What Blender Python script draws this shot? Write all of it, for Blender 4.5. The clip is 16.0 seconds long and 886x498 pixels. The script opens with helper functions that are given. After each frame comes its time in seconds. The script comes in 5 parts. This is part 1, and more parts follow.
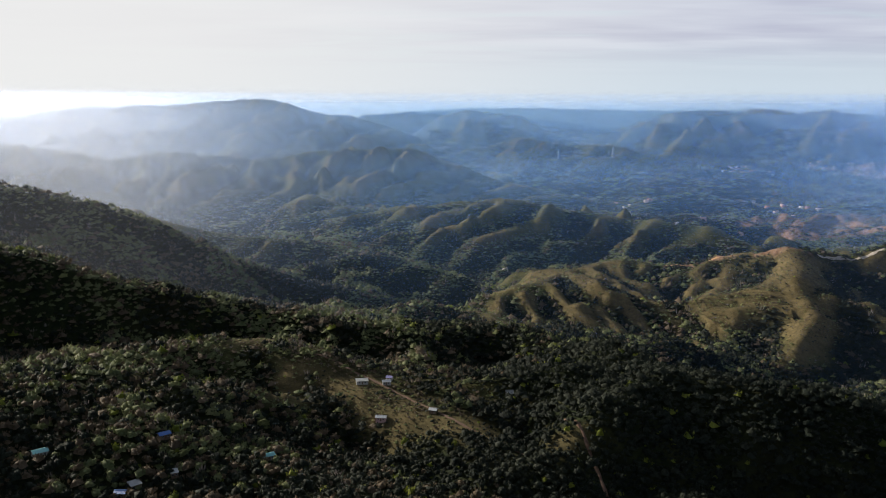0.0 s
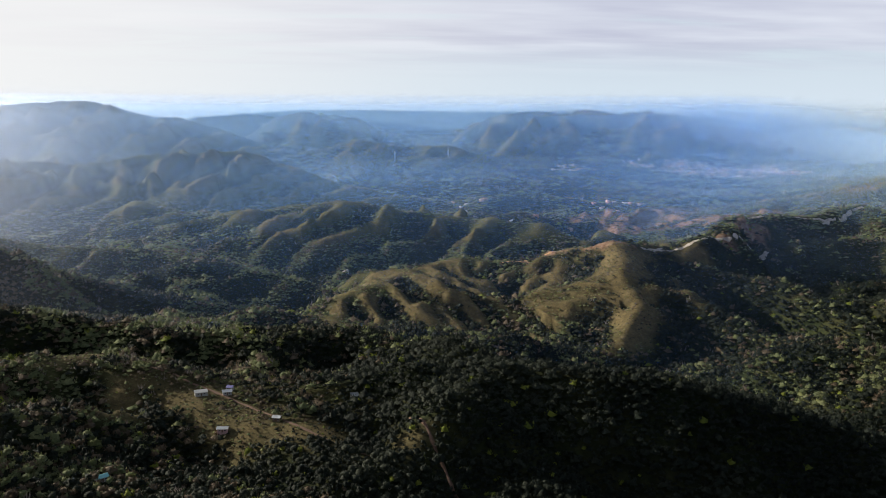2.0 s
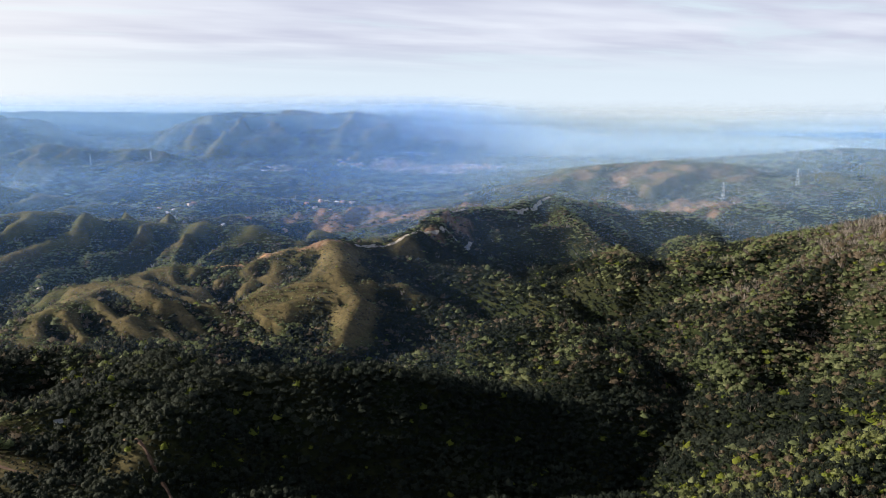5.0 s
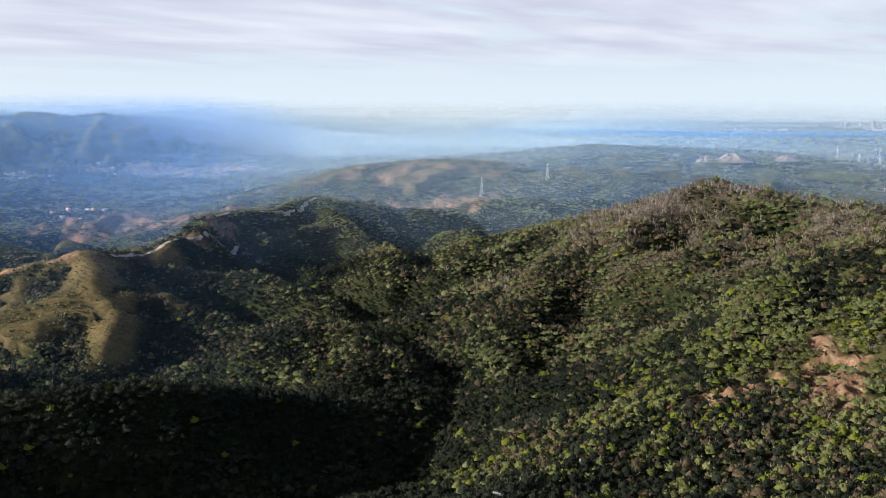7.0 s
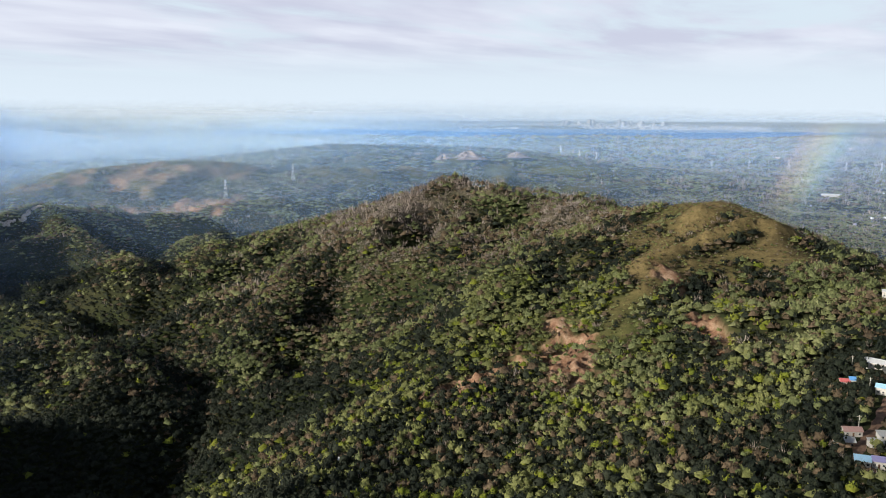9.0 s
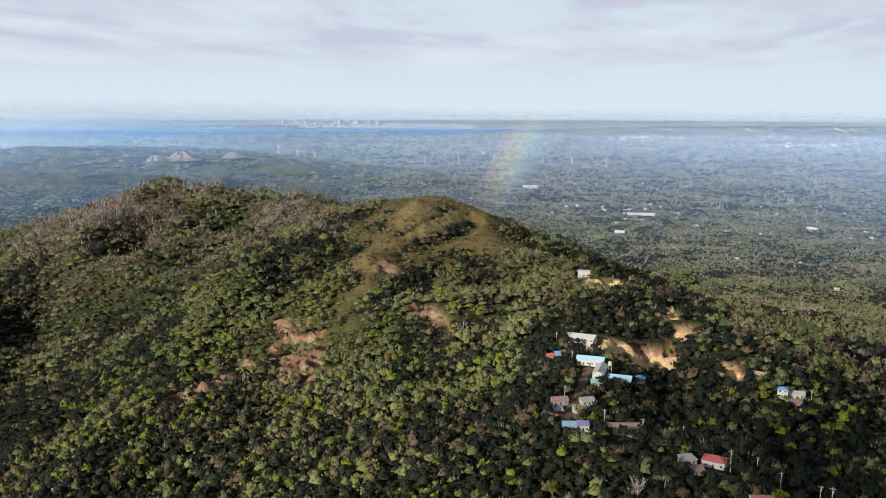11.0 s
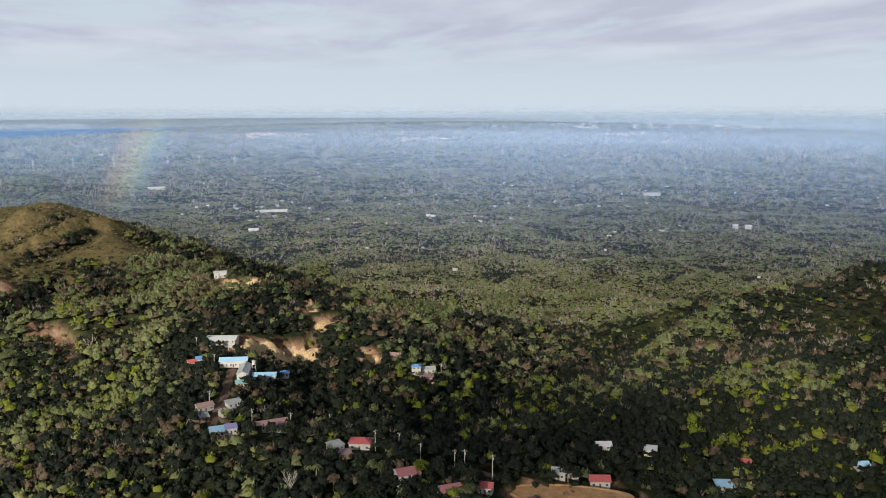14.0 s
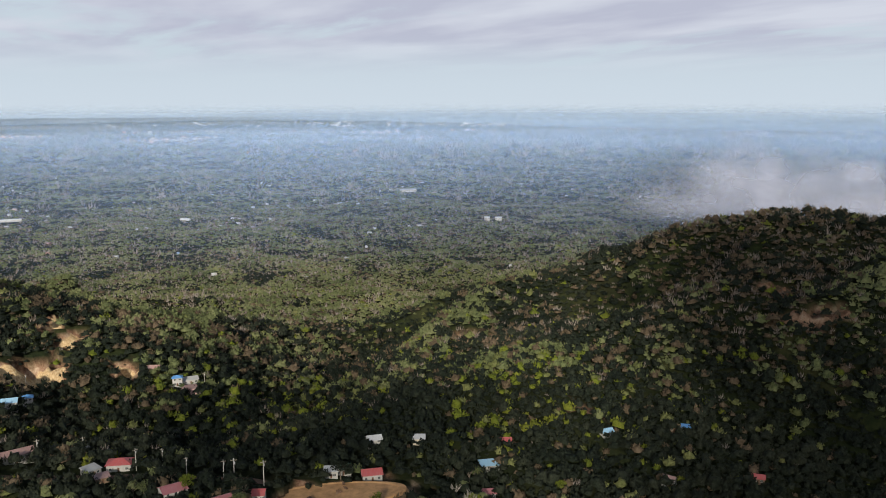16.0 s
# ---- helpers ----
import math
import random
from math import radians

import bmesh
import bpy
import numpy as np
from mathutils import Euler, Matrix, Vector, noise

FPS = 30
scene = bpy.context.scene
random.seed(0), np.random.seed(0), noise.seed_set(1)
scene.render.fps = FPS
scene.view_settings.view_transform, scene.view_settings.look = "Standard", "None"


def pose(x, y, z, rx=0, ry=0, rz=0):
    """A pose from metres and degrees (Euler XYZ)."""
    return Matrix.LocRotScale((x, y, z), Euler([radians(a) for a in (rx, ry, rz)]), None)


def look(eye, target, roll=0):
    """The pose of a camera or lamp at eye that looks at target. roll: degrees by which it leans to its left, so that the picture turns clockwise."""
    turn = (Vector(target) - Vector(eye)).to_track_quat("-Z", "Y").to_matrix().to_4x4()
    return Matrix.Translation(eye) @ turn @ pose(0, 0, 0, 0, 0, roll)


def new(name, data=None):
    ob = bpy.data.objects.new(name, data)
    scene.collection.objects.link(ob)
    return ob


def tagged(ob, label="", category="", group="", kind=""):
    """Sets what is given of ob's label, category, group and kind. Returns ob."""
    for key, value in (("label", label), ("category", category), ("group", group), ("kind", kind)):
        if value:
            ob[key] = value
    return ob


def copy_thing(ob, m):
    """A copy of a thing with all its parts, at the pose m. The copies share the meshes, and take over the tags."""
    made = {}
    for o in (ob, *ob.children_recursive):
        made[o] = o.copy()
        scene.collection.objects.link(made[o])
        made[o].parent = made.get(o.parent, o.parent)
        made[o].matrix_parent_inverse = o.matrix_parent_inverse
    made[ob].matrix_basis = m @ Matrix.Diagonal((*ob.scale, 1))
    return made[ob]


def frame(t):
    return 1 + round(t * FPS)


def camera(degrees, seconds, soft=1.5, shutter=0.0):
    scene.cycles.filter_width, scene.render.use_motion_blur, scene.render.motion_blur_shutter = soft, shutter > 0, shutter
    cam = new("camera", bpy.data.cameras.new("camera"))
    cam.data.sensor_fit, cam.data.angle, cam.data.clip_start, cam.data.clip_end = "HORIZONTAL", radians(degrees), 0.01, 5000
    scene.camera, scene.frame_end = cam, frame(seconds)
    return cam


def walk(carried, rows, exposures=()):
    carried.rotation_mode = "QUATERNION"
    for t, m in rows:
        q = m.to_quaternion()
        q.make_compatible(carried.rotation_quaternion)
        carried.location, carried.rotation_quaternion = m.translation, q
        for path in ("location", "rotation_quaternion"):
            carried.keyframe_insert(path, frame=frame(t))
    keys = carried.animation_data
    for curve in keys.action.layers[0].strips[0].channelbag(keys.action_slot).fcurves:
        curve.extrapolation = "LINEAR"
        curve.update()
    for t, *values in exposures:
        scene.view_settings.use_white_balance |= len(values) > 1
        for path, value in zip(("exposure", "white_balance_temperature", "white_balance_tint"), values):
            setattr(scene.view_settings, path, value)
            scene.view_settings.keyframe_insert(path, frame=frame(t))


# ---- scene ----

# ---------------------------------------------------------------- camera: a hovering drone that turns to its right
EYE = 350.0
cam = camera(54.1, 16.0, soft=1.0)
TURNS = [
    (0.0, 0.0, -9.71, -0.26), (0.5, -2.95, -9.68, -0.26), (1.0, -5.44, -9.62, -0.27), (1.5, -7.96, -9.59, -0.24),
    (2.0, -10.68, -9.56, -0.22), (2.5, -13.45, -9.54, -0.22), (3.0, -16.42, -9.53, -0.20), (3.5, -19.55, -9.51, -0.18),
    (4.0, -22.80, -9.50, -0.15), (6.5, -40.80, -9.49, 0.02), (7.0, -44.94, -9.48, 0.06), (7.5, -49.10, -9.47, 0.08),
    (8.0, -53.25, -9.47, 0.06), (10.5, -75.15, -9.53, -0.12), (11.0, -79.98, -9.55, -0.06), (11.5, -84.29, -9.57, -0.02),
    (12.0, -88.23, -9.61, 0.0), (12.5, -92.14, -9.63, 0.03), (13.0, -96.09, -9.66, 0.05), (13.5, -100.06, -9.69, 0.07),
    (14.0, -104.05, -9.72, 0.07), (14.5, -107.76, -9.74, 0.09), (15.0, -111.75, -9.77, 0.09), (15.5, -115.81, -9.79, 0.11),
    (16.0, -119.92, -9.83, 0.14),
]
walk(cam, [(t, pose(0, 0, EYE, 90 + pitch, 0, yaw) @ pose(0, 0, 0, 0, 0, -roll)) for t, yaw, pitch, roll in TURNS],
     exposures=((0.0, 0.16), (2.0, 0.27), (4.0, 0.42), (7.0, 0.45), (10.5, 0.35), (13.0, 0.18), (16.0, 0.11)))

# ---------------------------------------------------------------- light
SUN_BEARING, SUN_UP = -54.0, 20.0


def bearing_dir(b, up=0.0):
    b, up = radians(b), radians(up)
    return Vector((math.sin(b) * math.cos(up), math.cos(b) * math.cos(up), math.sin(up)))


sun_data = bpy.data.lights.new("sun", "SUN")
sun_data.energy, sun_data.angle, sun_data.color = 5.0, radians(0.55), (1.0, 0.915, 0.77)
sun = new("sun", sun_data)
sun.matrix_world = look(bearing_dir(SUN_BEARING, SUN_UP) * 3000, (0, 0, 0))


class Graph:
    """A short way to write node trees."""

    def __init__(self, tree):
        self.tree = tree
        tree.nodes.clear()

    def node(self, kind, **fields):
        n = self.tree.nodes.new(kind)
        for key, value in fields.items():
            if key.startswith("i_"):
                n.inputs[key[2:].replace("_", " ")].default_value = value
            else:
                setattr(n, key, value)
        return n

    def join(self, a, b):
        self.tree.links.new(a, b)

    def feed(self, value, socket):
        if isinstance(value, bpy.types.NodeSocket):
            self.join(value, socket)
        else:
            socket.default_value = value

    def maths(self, op, a, b=0.0, clamp=False):
        n = self.node("ShaderNodeMath", operation=op, use_clamp=clamp)
        self.feed(a, n.inputs[0])
        self.feed(b, n.inputs[1])
        return n.outputs[0]

    def mix(self, f, a, b, blend="MIX"):
        n = self.node("ShaderNodeMix", data_type="RGBA", blend_type=blend)
        self.feed(f, n.inputs["Factor"])
        self.feed(a if isinstance(a, bpy.types.NodeSocket) else (*a, 1), n.inputs["A"])
        self.feed(b if isinstance(b, bpy.types.NodeSocket) else (*b, 1), n.inputs["B"])
        return n.outputs["Result"]

    def noise(self, scale, detail=4.0, rough=0.55, vector=None, distort=0.0):
        n = self.node("ShaderNodeTexNoise", i_Scale=scale, i_Detail=detail, i_Roughness=rough, i_Distortion=distort)
        if vector is not None:
            self.join(vector, n.inputs["Vector"])
        return n.outputs["Fac"]

    def span(self, value, lo, hi, a=0.0, b=1.0, smooth=True):
        n = self.node("ShaderNodeMapRange", interpolation_type="SMOOTHSTEP" if smooth else "LINEAR")
        self.feed(value, n.inputs["Value"])
        for key, v in (("From Min", lo), ("From Max", hi), ("To Min", a), ("To Max", b)):
            n.inputs[key].default_value = v
        return n.outputs["Result"]

    def ramp(self, value, stops):
        n = self.node("ShaderNodeValToRGB")
        self.feed(value, n.inputs["Fac"])
        el = n.color_ramp.elements
        while len(el) < len(stops):
            el.new(0.5)
        for e, (p, c) in zip(el, stops):
            e.position, e.color = p, (*c, 1)
        return n.outputs["Color"]

    def scaled(self, sx, sy, sz, kind="Object"):
        c = self.node("ShaderNodeTexCoord")
        m = self.node("ShaderNodeMapping")
        self.join(c.outputs[kind], m.inputs["Vector"])
        m.inputs["Scale"].default_value = (sx, sy, sz)
        return m.outputs["Vector"]


world = bpy.data.worlds.new("sky")
scene.world = world
world.use_nodes = True
g = Graph(world.node_tree)
sky = g.node("ShaderNodeTexSky", sky_type="NISHITA", sun_disc=False)
sky.sun_elevation, sky.sun_rotation = radians(SUN_UP), radians(SUN_BEARING)
sky.air_density, sky.dust_density, sky.ozone_density = 1.0, 2.0, 1.5
way = g.node("ShaderNodeTexCoord").outputs["Generated"]
parts = g.node("ShaderNodeSeparateXYZ")
g.join(way, parts.inputs[0])
up = parts.outputs["Z"]
lift = g.maths("ADD", g.maths("MAXIMUM", up, 0.0), 0.055)
flat = g.node("ShaderNodeCombineXYZ")
g.join(g.maths("DIVIDE", parts.outputs["X"], lift), flat.inputs["X"])
g.join(g.maths("DIVIDE", parts.outputs["Y"], lift), flat.inputs["Y"])
sheet = g.node("ShaderNodeMapping")
g.join(flat.outputs[0], sheet.inputs["Vector"])
sheet.inputs["Scale"].default_value = (0.26, 0.50, 1.0)
sheet.inputs["Rotation"].default_value = (0, 0, radians(38))
deck = g.noise(1.0, 6.0, 0.55, sheet.outputs["Vector"], 0.6)
wisps = g.noise(2.7, 5.0, 0.6, sheet.outputs["Vector"], 0.4)
cover = g.span(g.maths("ADD", deck, g.maths("MULTIPLY", wisps, 0.35)), 0.51, 0.68)
cover = g.maths("MULTIPLY", cover, g.maths("MULTIPLY", g.span(up, 0.015, 0.075), g.span(up, 0.14, 0.35, 1.0, 0.12)), clamp=True)
# thin high veil that whitens the blue, and thick moist air along the horizon
veil = g.mix(g.span(up, 0.11, 0.22, 0.92, 0.0), sky.outputs["Color"], (11.1, 12.9, 14.5))
tone = g.ramp(g.noise(1.6, 4.0, 0.5, sheet.outputs["Vector"]), [(0.35, (0.84, 0.87, 0.94)), (0.58, (0.65, 0.67, 0.78))])
clouds = g.mix(cover, veil, g.mix(1.0, tone, (14.2, 14.5, 15.2), "MULTIPLY"))
air = g.mix(g.span(up, -0.01, 0.07, 0.80, 0.0), clouds, (11.6, 13.2, 14.8))
# white glare of the moist air round the sun
beam = g.node("ShaderNodeVectorMath", operation="DOT_PRODUCT")
g.join(way, beam.inputs[0])
beam.inputs[1].default_value = bearing_dir(SUN_BEARING, SUN_UP)
low_glare = g.maths("MULTIPLY", g.span(beam.outputs["Value"], 0.22, 0.88, 0.0, 0.9), g.span(up, 0.10, 0.26, 1.0, 0.0))
air = g.mix(g.maths("MAXIMUM", low_glare, g.span(beam.outputs["Value"], 0.75, 0.98, 0.0, 0.9)), air, (15.6, 15.5, 15.3))
back = g.node("ShaderNodeBackground", i_Strength=0.05)
g.join(air, back.inputs["Color"])
out = g.node("ShaderNodeOutputWorld")
g.join(back.outputs[0], out.inputs[0])


# ---------------------------------------------------------------- materials
def material(name):
    m = bpy.data.materials.new(name)
    m.use_nodes = True
    return m, Graph(m.node_tree)


def finish(g, colour, rough=0.8, metal=0.0, spec=0.3, bump=None, strength=0.3, distance=0.05):
    s = g.node("ShaderNodeBsdfPrincipled", i_Metallic=metal)
    g.feed(colour if isinstance(colour, bpy.types.NodeSocket) else (*colour, 1), s.inputs["Base Color"])
    g.feed(rough, s.inputs["Roughness"])
    s.inputs["Specular IOR Level"].default_value = spec
    if bump is not None:
        b = g.node("ShaderNodeBump", i_Strength=strength, i_Distance=distance)
        g.join(bump, b.inputs["Height"])
        g.join(b.outputs[0], s.inputs["Normal"])
    o = g.node("ShaderNodeOutputMaterial")
    g.join(s.outputs[0], o.inputs[0])


def ground_material():
    m, g = material("wooded_ground")
    pos = g.scaled(1, 1, 1)
    grass = g.node("ShaderNodeAttribute", attribute_name="grass").outputs["Fac"]
    soil = g.node("ShaderNodeAttribute", attribute_name="soil").outputs["Fac"]
    dry = g.node("ShaderNodeAttribute", attribute_name="dry").outputs["Fac"]
    broad = g.noise(0.006, 5.0, 0.6, pos)
    mid = g.noise(0.03, 5.0, 0.65, pos)
    fine = g.noise(0.11, 4.0, 0.7, pos)
    grain = g.noise(0.9, 3.0, 0.7, pos)
    # floor ramp near black: shade under and between the trees is painted in
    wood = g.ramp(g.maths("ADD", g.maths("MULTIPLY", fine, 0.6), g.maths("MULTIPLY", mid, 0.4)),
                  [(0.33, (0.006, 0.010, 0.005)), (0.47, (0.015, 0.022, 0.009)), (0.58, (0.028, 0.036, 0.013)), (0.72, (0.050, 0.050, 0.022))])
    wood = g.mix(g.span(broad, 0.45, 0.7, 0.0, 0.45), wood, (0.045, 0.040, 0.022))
    meadow = g.ramp(g.maths("ADD", g.maths("MULTIPLY", mid, 0.35), g.maths("ADD", g.maths("MULTIPLY", fine, 0.35), g.maths("MULTIPLY", grain, 0.3))),
                    [(0.34, (0.040, 0.052, 0.018)), (0.48, (0.100, 0.115, 0.038)), (0.60, (0.145, 0.140, 0.052)), (0.72, (0.20, 0.165, 0.075))])
    straw = g.ramp(g.maths("ADD", g.maths("MULTIPLY", fine, 0.5), g.maths("MULTIPLY", grain, 0.5)),
                   [(0.34, (0.06, 0.048, 0.024)), (0.52, (0.155, 0.120, 0.055)), (0.70, (0.25, 0.195, 0.095))])
    earth = g.ramp(g.maths("ADD", g.maths("MULTIPLY", fine, 0.7), g.maths("MULTIPLY", grain, 0.3)),
                   [(0.36, (0.07, 0.045, 0.032)), (0.46, (0.20, 0.11, 0.07)), (0.56, (0.30, 0.20, 0.135)), (0.68, (0.44, 0.34, 0.25))])
    litter = g.node("ShaderNodeAttribute", attribute_name="litter").outputs["Fac"]
    wood = g.mix(litter, wood, g.ramp(fine, [(0.36, (0.045, 0.040, 0.032)), (0.5, (0.105, 0.092, 0.070)), (0.66, (0.17, 0.145, 0.11))]))
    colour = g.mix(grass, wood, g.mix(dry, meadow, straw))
    sand = g.ramp(grain, [(0.35, (0.40, 0.25, 0.12)), (0.5, (0.58, 0.42, 0.23)), (0.65, (0.68, 0.54, 0.34))])
    earth = g.mix(g.span(soil, 1.1, 1.8), earth, sand)
    colour = g.mix(g.maths("MINIMUM", soil, 1.0), colour, earth)
    relief = g.maths("ADD", fine, g.maths("MULTIPLY", grain, 0.25))
    finish(g, colour, 0.95, spec=0.1, bump=relief, strength=0.5, distance=1.6)
    return m


def leaf_material(name, stops, gloss=0.75):
    m, g = material(name)
    kind = g.node("ShaderNodeAttribute", attribute_name="variety").outputs["Fac"]
    pos = g.scaled(1, 1, 1)
    mottle = g.maths("ADD", g.maths("MULTIPLY", g.noise(0.35, 3.0, 0.6, pos), 0.45), g.maths("MULTIPLY", g.noise(1.3, 3.0, 0.75, pos), 0.55))
    island = g.node("ShaderNodeNewGeometry").outputs["Random Per Island"]
    f = g.maths("ADD", g.maths("ADD", g.maths("MULTIPLY", kind, 0.42), g.maths("SUBTRACT", g.maths("MULTIPLY", mottle, 1.3), 0.42)), g.maths("MULTIPLY", island, 0.24))
    colour = g.ramp(f, stops)
    s = g.node("ShaderNodeBsdfPrincipled", i_Roughness=gloss)
    s.inputs["Specular IOR Level"].default_value = 0.2
    g.join(colour, s.inputs["Base Color"])
    leafy = g.node("ShaderNodeBump", i_Strength=1.0, i_Distance=1.1)
    g.join(g.noise(0.95, 3.0, 0.7, pos), leafy.inputs["Height"])
    g.join(leafy.outputs[0], s.inputs["Normal"])
    t = g.node("ShaderNodeBsdfTranslucent")
    g.join(colour, t.inputs["Color"])
    mixer = g.node("ShaderNodeMixShader", i_Fac=0.15)
    g.join(s.outputs[0], mixer.inputs[1])
    g.join(t.outputs[0], mixer.inputs[2])
    o = g.node("ShaderNodeOutputMaterial")
    g.join(mixer.outputs[0], o.inputs[0])
    return m


GROUND = ground_material()
LEAVES = [
    # dark leaves sit below real leaf tones and also stand for trees in shade
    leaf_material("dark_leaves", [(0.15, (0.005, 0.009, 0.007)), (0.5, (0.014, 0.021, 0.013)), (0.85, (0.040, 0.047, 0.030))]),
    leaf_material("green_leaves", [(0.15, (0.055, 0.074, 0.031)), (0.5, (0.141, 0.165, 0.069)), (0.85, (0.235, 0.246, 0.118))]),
    leaf_material("bright_leaves", [(0.15, (0.065, 0.086, 0.011)), (0.5, (0.140, 0.173, 0.020)), (0.85, (0.216, 0.233, 0.033))]),
    leaf_material("dry_leaves", [(0.15, (0.050, 0.038, 0.025)), (0.5, (0.118, 0.089, 0.056)), (0.85, (0.190, 0.142, 0.094))]),
    leaf_material("bare_twigs", [(0.15, (0.13, 0.105, 0.092)), (0.5, (0.24, 0.205, 0.182)), (0.85, (0.36, 0.315, 0.285))]),
    leaf_material("olive_leaves", [(0.15, (0.068, 0.080, 0.025)), (0.5, (0.152, 0.170, 0.060)), (0.85, (0.248, 0.259, 0.101))]),
]

# ---------------------------------------------------------------- the lie of the land
rng = np.random.default_rng(7)
NEAR_LAND, SQUEEZE = 2500.0, 2300.0


def drawn_in(R):
    """Far land is drawn in towards the eye, so that kilometres of distance fit; near land stays as it is."""
    u = np.maximum(np.asarray(R, float) - NEAR_LAND, 0) / SQUEEZE
    return np.where(R > NEAR_LAND, NEAR_LAND + SQUEEZE * u / (1 + u), R)


def placed(x, y, z):
    R = np.hypot(x, y)
    f = drawn_in(R) / np.maximum(R, 1e-6)
    return x * f, y * f, EYE - (EYE - z + R * R / 12.74e6) * f


LATTICE = rng.random((256, 256))


def value_noise(x, y):
    xi, yi = np.floor(x).astype(np.int64), np.floor(y).astype(np.int64)
    fx, fy = x - xi, y - yi
    fx, fy = fx * fx * fx * (fx * (fx * 6 - 15) + 10), fy * fy * fy * (fy * (fy * 6 - 15) + 10)
    a, b = xi & 255, (xi + 1) & 255
    c, d = yi & 255, (yi + 1) & 255
    top = LATTICE[a, c] * (1 - fx) + LATTICE[b, c] * fx
    low = LATTICE[a, d] * (1 - fx) + LATTICE[b, d] * fx
    return top * (1 - fy) + low * fy


def fbm(x, y, octaves=4, gain=0.5):
    total, weight, amp = 0.0, 0.0, 1.0
    for k in range(octaves):
        total = total + amp * value_noise(x * 2 ** k + 17.3 * k, y * 2 ** k + 9.1 * k)
        weight += amp
        amp *= gain
    return total / weight


def creased(x, y, octaves=4, gain=0.5):
    """Sharp crests and smooth hollows, 0 to 1."""
    total, weight, amp = 0.0, 0.0, 1.0
    for k in range(octaves):
        total = total + amp * (1 - np.abs(2 * value_noise(x * 2 ** k + 31.7 * k, y * 2 ** k + 5.9 * k) - 1))
        weight += amp
        amp *= gain
    return total / weight


def smooth01(v, lo, hi):
    v = np.clip((v - lo) / (hi - lo), 0, 1)
    return v * v * (3 - 2 * v)


def ridge(x, y, crest, near, far, relief, spur=12.0, pitch=90.0, blunt=25.0, seed=0):
    """A hill range along a crest line of (x, y, z): slopes to its right (near) and left (far) hand, spurs and gullies down both."""
    best = np.full(x.shape, 1e18)
    s_best, z_best, side = np.zeros(x.shape), np.zeros(x.shape), np.zeros(x.shape)
    run = 0.0
    for (ax, ay, az), (bx, by, bz) in zip(crest[:-1], crest[1:]):
        dx, dy = bx - ax, by - ay
        span = math.hypot(dx, dy)
        t = np.clip(((x - ax) * dx + (y - ay) * dy) / span ** 2, 0, 1)
        ex, ey = x - ax - t * dx, y - ay - t * dy
        d2 = ex * ex + ey * ey
        m = d2 < best
        best[m], s_best[m] = d2[m], (run + t * span)[m]
        z_best[m], side[m] = (az + (bz - az) * t)[m], np.sign(dx * ey - dy * ex)[m]
        run += span
    d = np.sqrt(best)
    slope = np.where(side > 0, far, near)
    deff = np.sqrt(d * d + blunt * blunt) - blunt
    z = z_best - relief * (1 - np.exp(-slope * deff / relief)) - 0.7 * slope * np.maximum(deff - 0.5 * relief / slope, 0)
    warp = 1.1 * pitch * (fbm(x / (pitch * 1.5) + seed, y / (pitch * 1.5), 2) - 0.5)
    if spur < 0:
        # even, sharp-backed ribs that run down the whole face
        spur = -spur
        u = (s_best + 0.9 * warp + 0.4 * d) / pitch + seed * 3.7 + side * 0.37
        rib = (1 - np.abs(2 * (u - np.floor(u)) - 1)) ** 0.85
        tone = 0.55 + 0.9 * value_noise(u * 0.7 + seed, d / (3 * pitch))
        fine = creased(u * 2.6 + seed, d / (1.3 * pitch), 3, 0.5) - 0.6
        z = z + spur * (0.8 * tone * (rib - 0.62) + 0.9 * fine) * smooth01(d, 0.04 * pitch, 0.55 * pitch) * np.exp(-d / (5 * pitch))
    else:
        rib = creased((s_best + warp + 0.45 * d) / pitch + seed * 3.7 + side * 11, d / (pitch * 5) + seed, 3, 0.36)
        z = z + spur * 2 * (rib - 0.62) * smooth01(d, 0.08 * pitch, 0.8 * pitch) * np.exp(-d / (5 * pitch))
    return z + min(0.12 * spur, 2.0 + 0.05 * pitch) * (fbm(s_best / (0.35 * pitch) + seed, s_best * 0 + seed) - 0.5) * 2, d


# name: crest line, slope to the right hand, slope to the left hand, relief, spur height, spur spacing, bluntness
RANGES = [
    # dark flank that comes down on the side of the sun, and the spurs below it
    ([(-900, 800, 330), (-569, 1113, 242), (-491, 1182, 215), (-415, 1253, 172), (-340, 1338, 110), (-245, 1399, 68), (-135, 1414, 37)], 0.50, 0.5, 300, 14, 120, 30),
    ([(-800, 520, 300), (-414, 799, 217), (-336, 867, 174), (-243, 949, 132), (-174, 985, 108), (-110, 1000, 70)], 0.46, 0.46, 260, 12, 90, 22),
    ([(-700, 300, 250), (-300, 566, 168), (-235, 723, 140), (-175, 781, 128)], 0.20, 0.22, 120, 7, 90, 40),
    ([(-175, 781, 128), (-93, 754, 112), (-30, 699, 110), (8, 640, 112), (45, 558, 112)], 0.20, 0.22, 120, 5, 90, 40),
    # wooded hills across the valley
    ([(-612, 2424, 15), (-505, 2448, 30), (-394, 2469, 91), (-226, 2389, 61), (-67, 2299, 65)], 0.40, 0.5, 200, -26, 120, 12),
    ([(-212, 2240, 64), (-34, 2150, 98), (131, 2096, 123), (287, 2030, 106), (406, 1958, 96), (571, 1865, 91), (654, 1784, 61)], 0.40, 0.5, 200, -34, 115, 10),
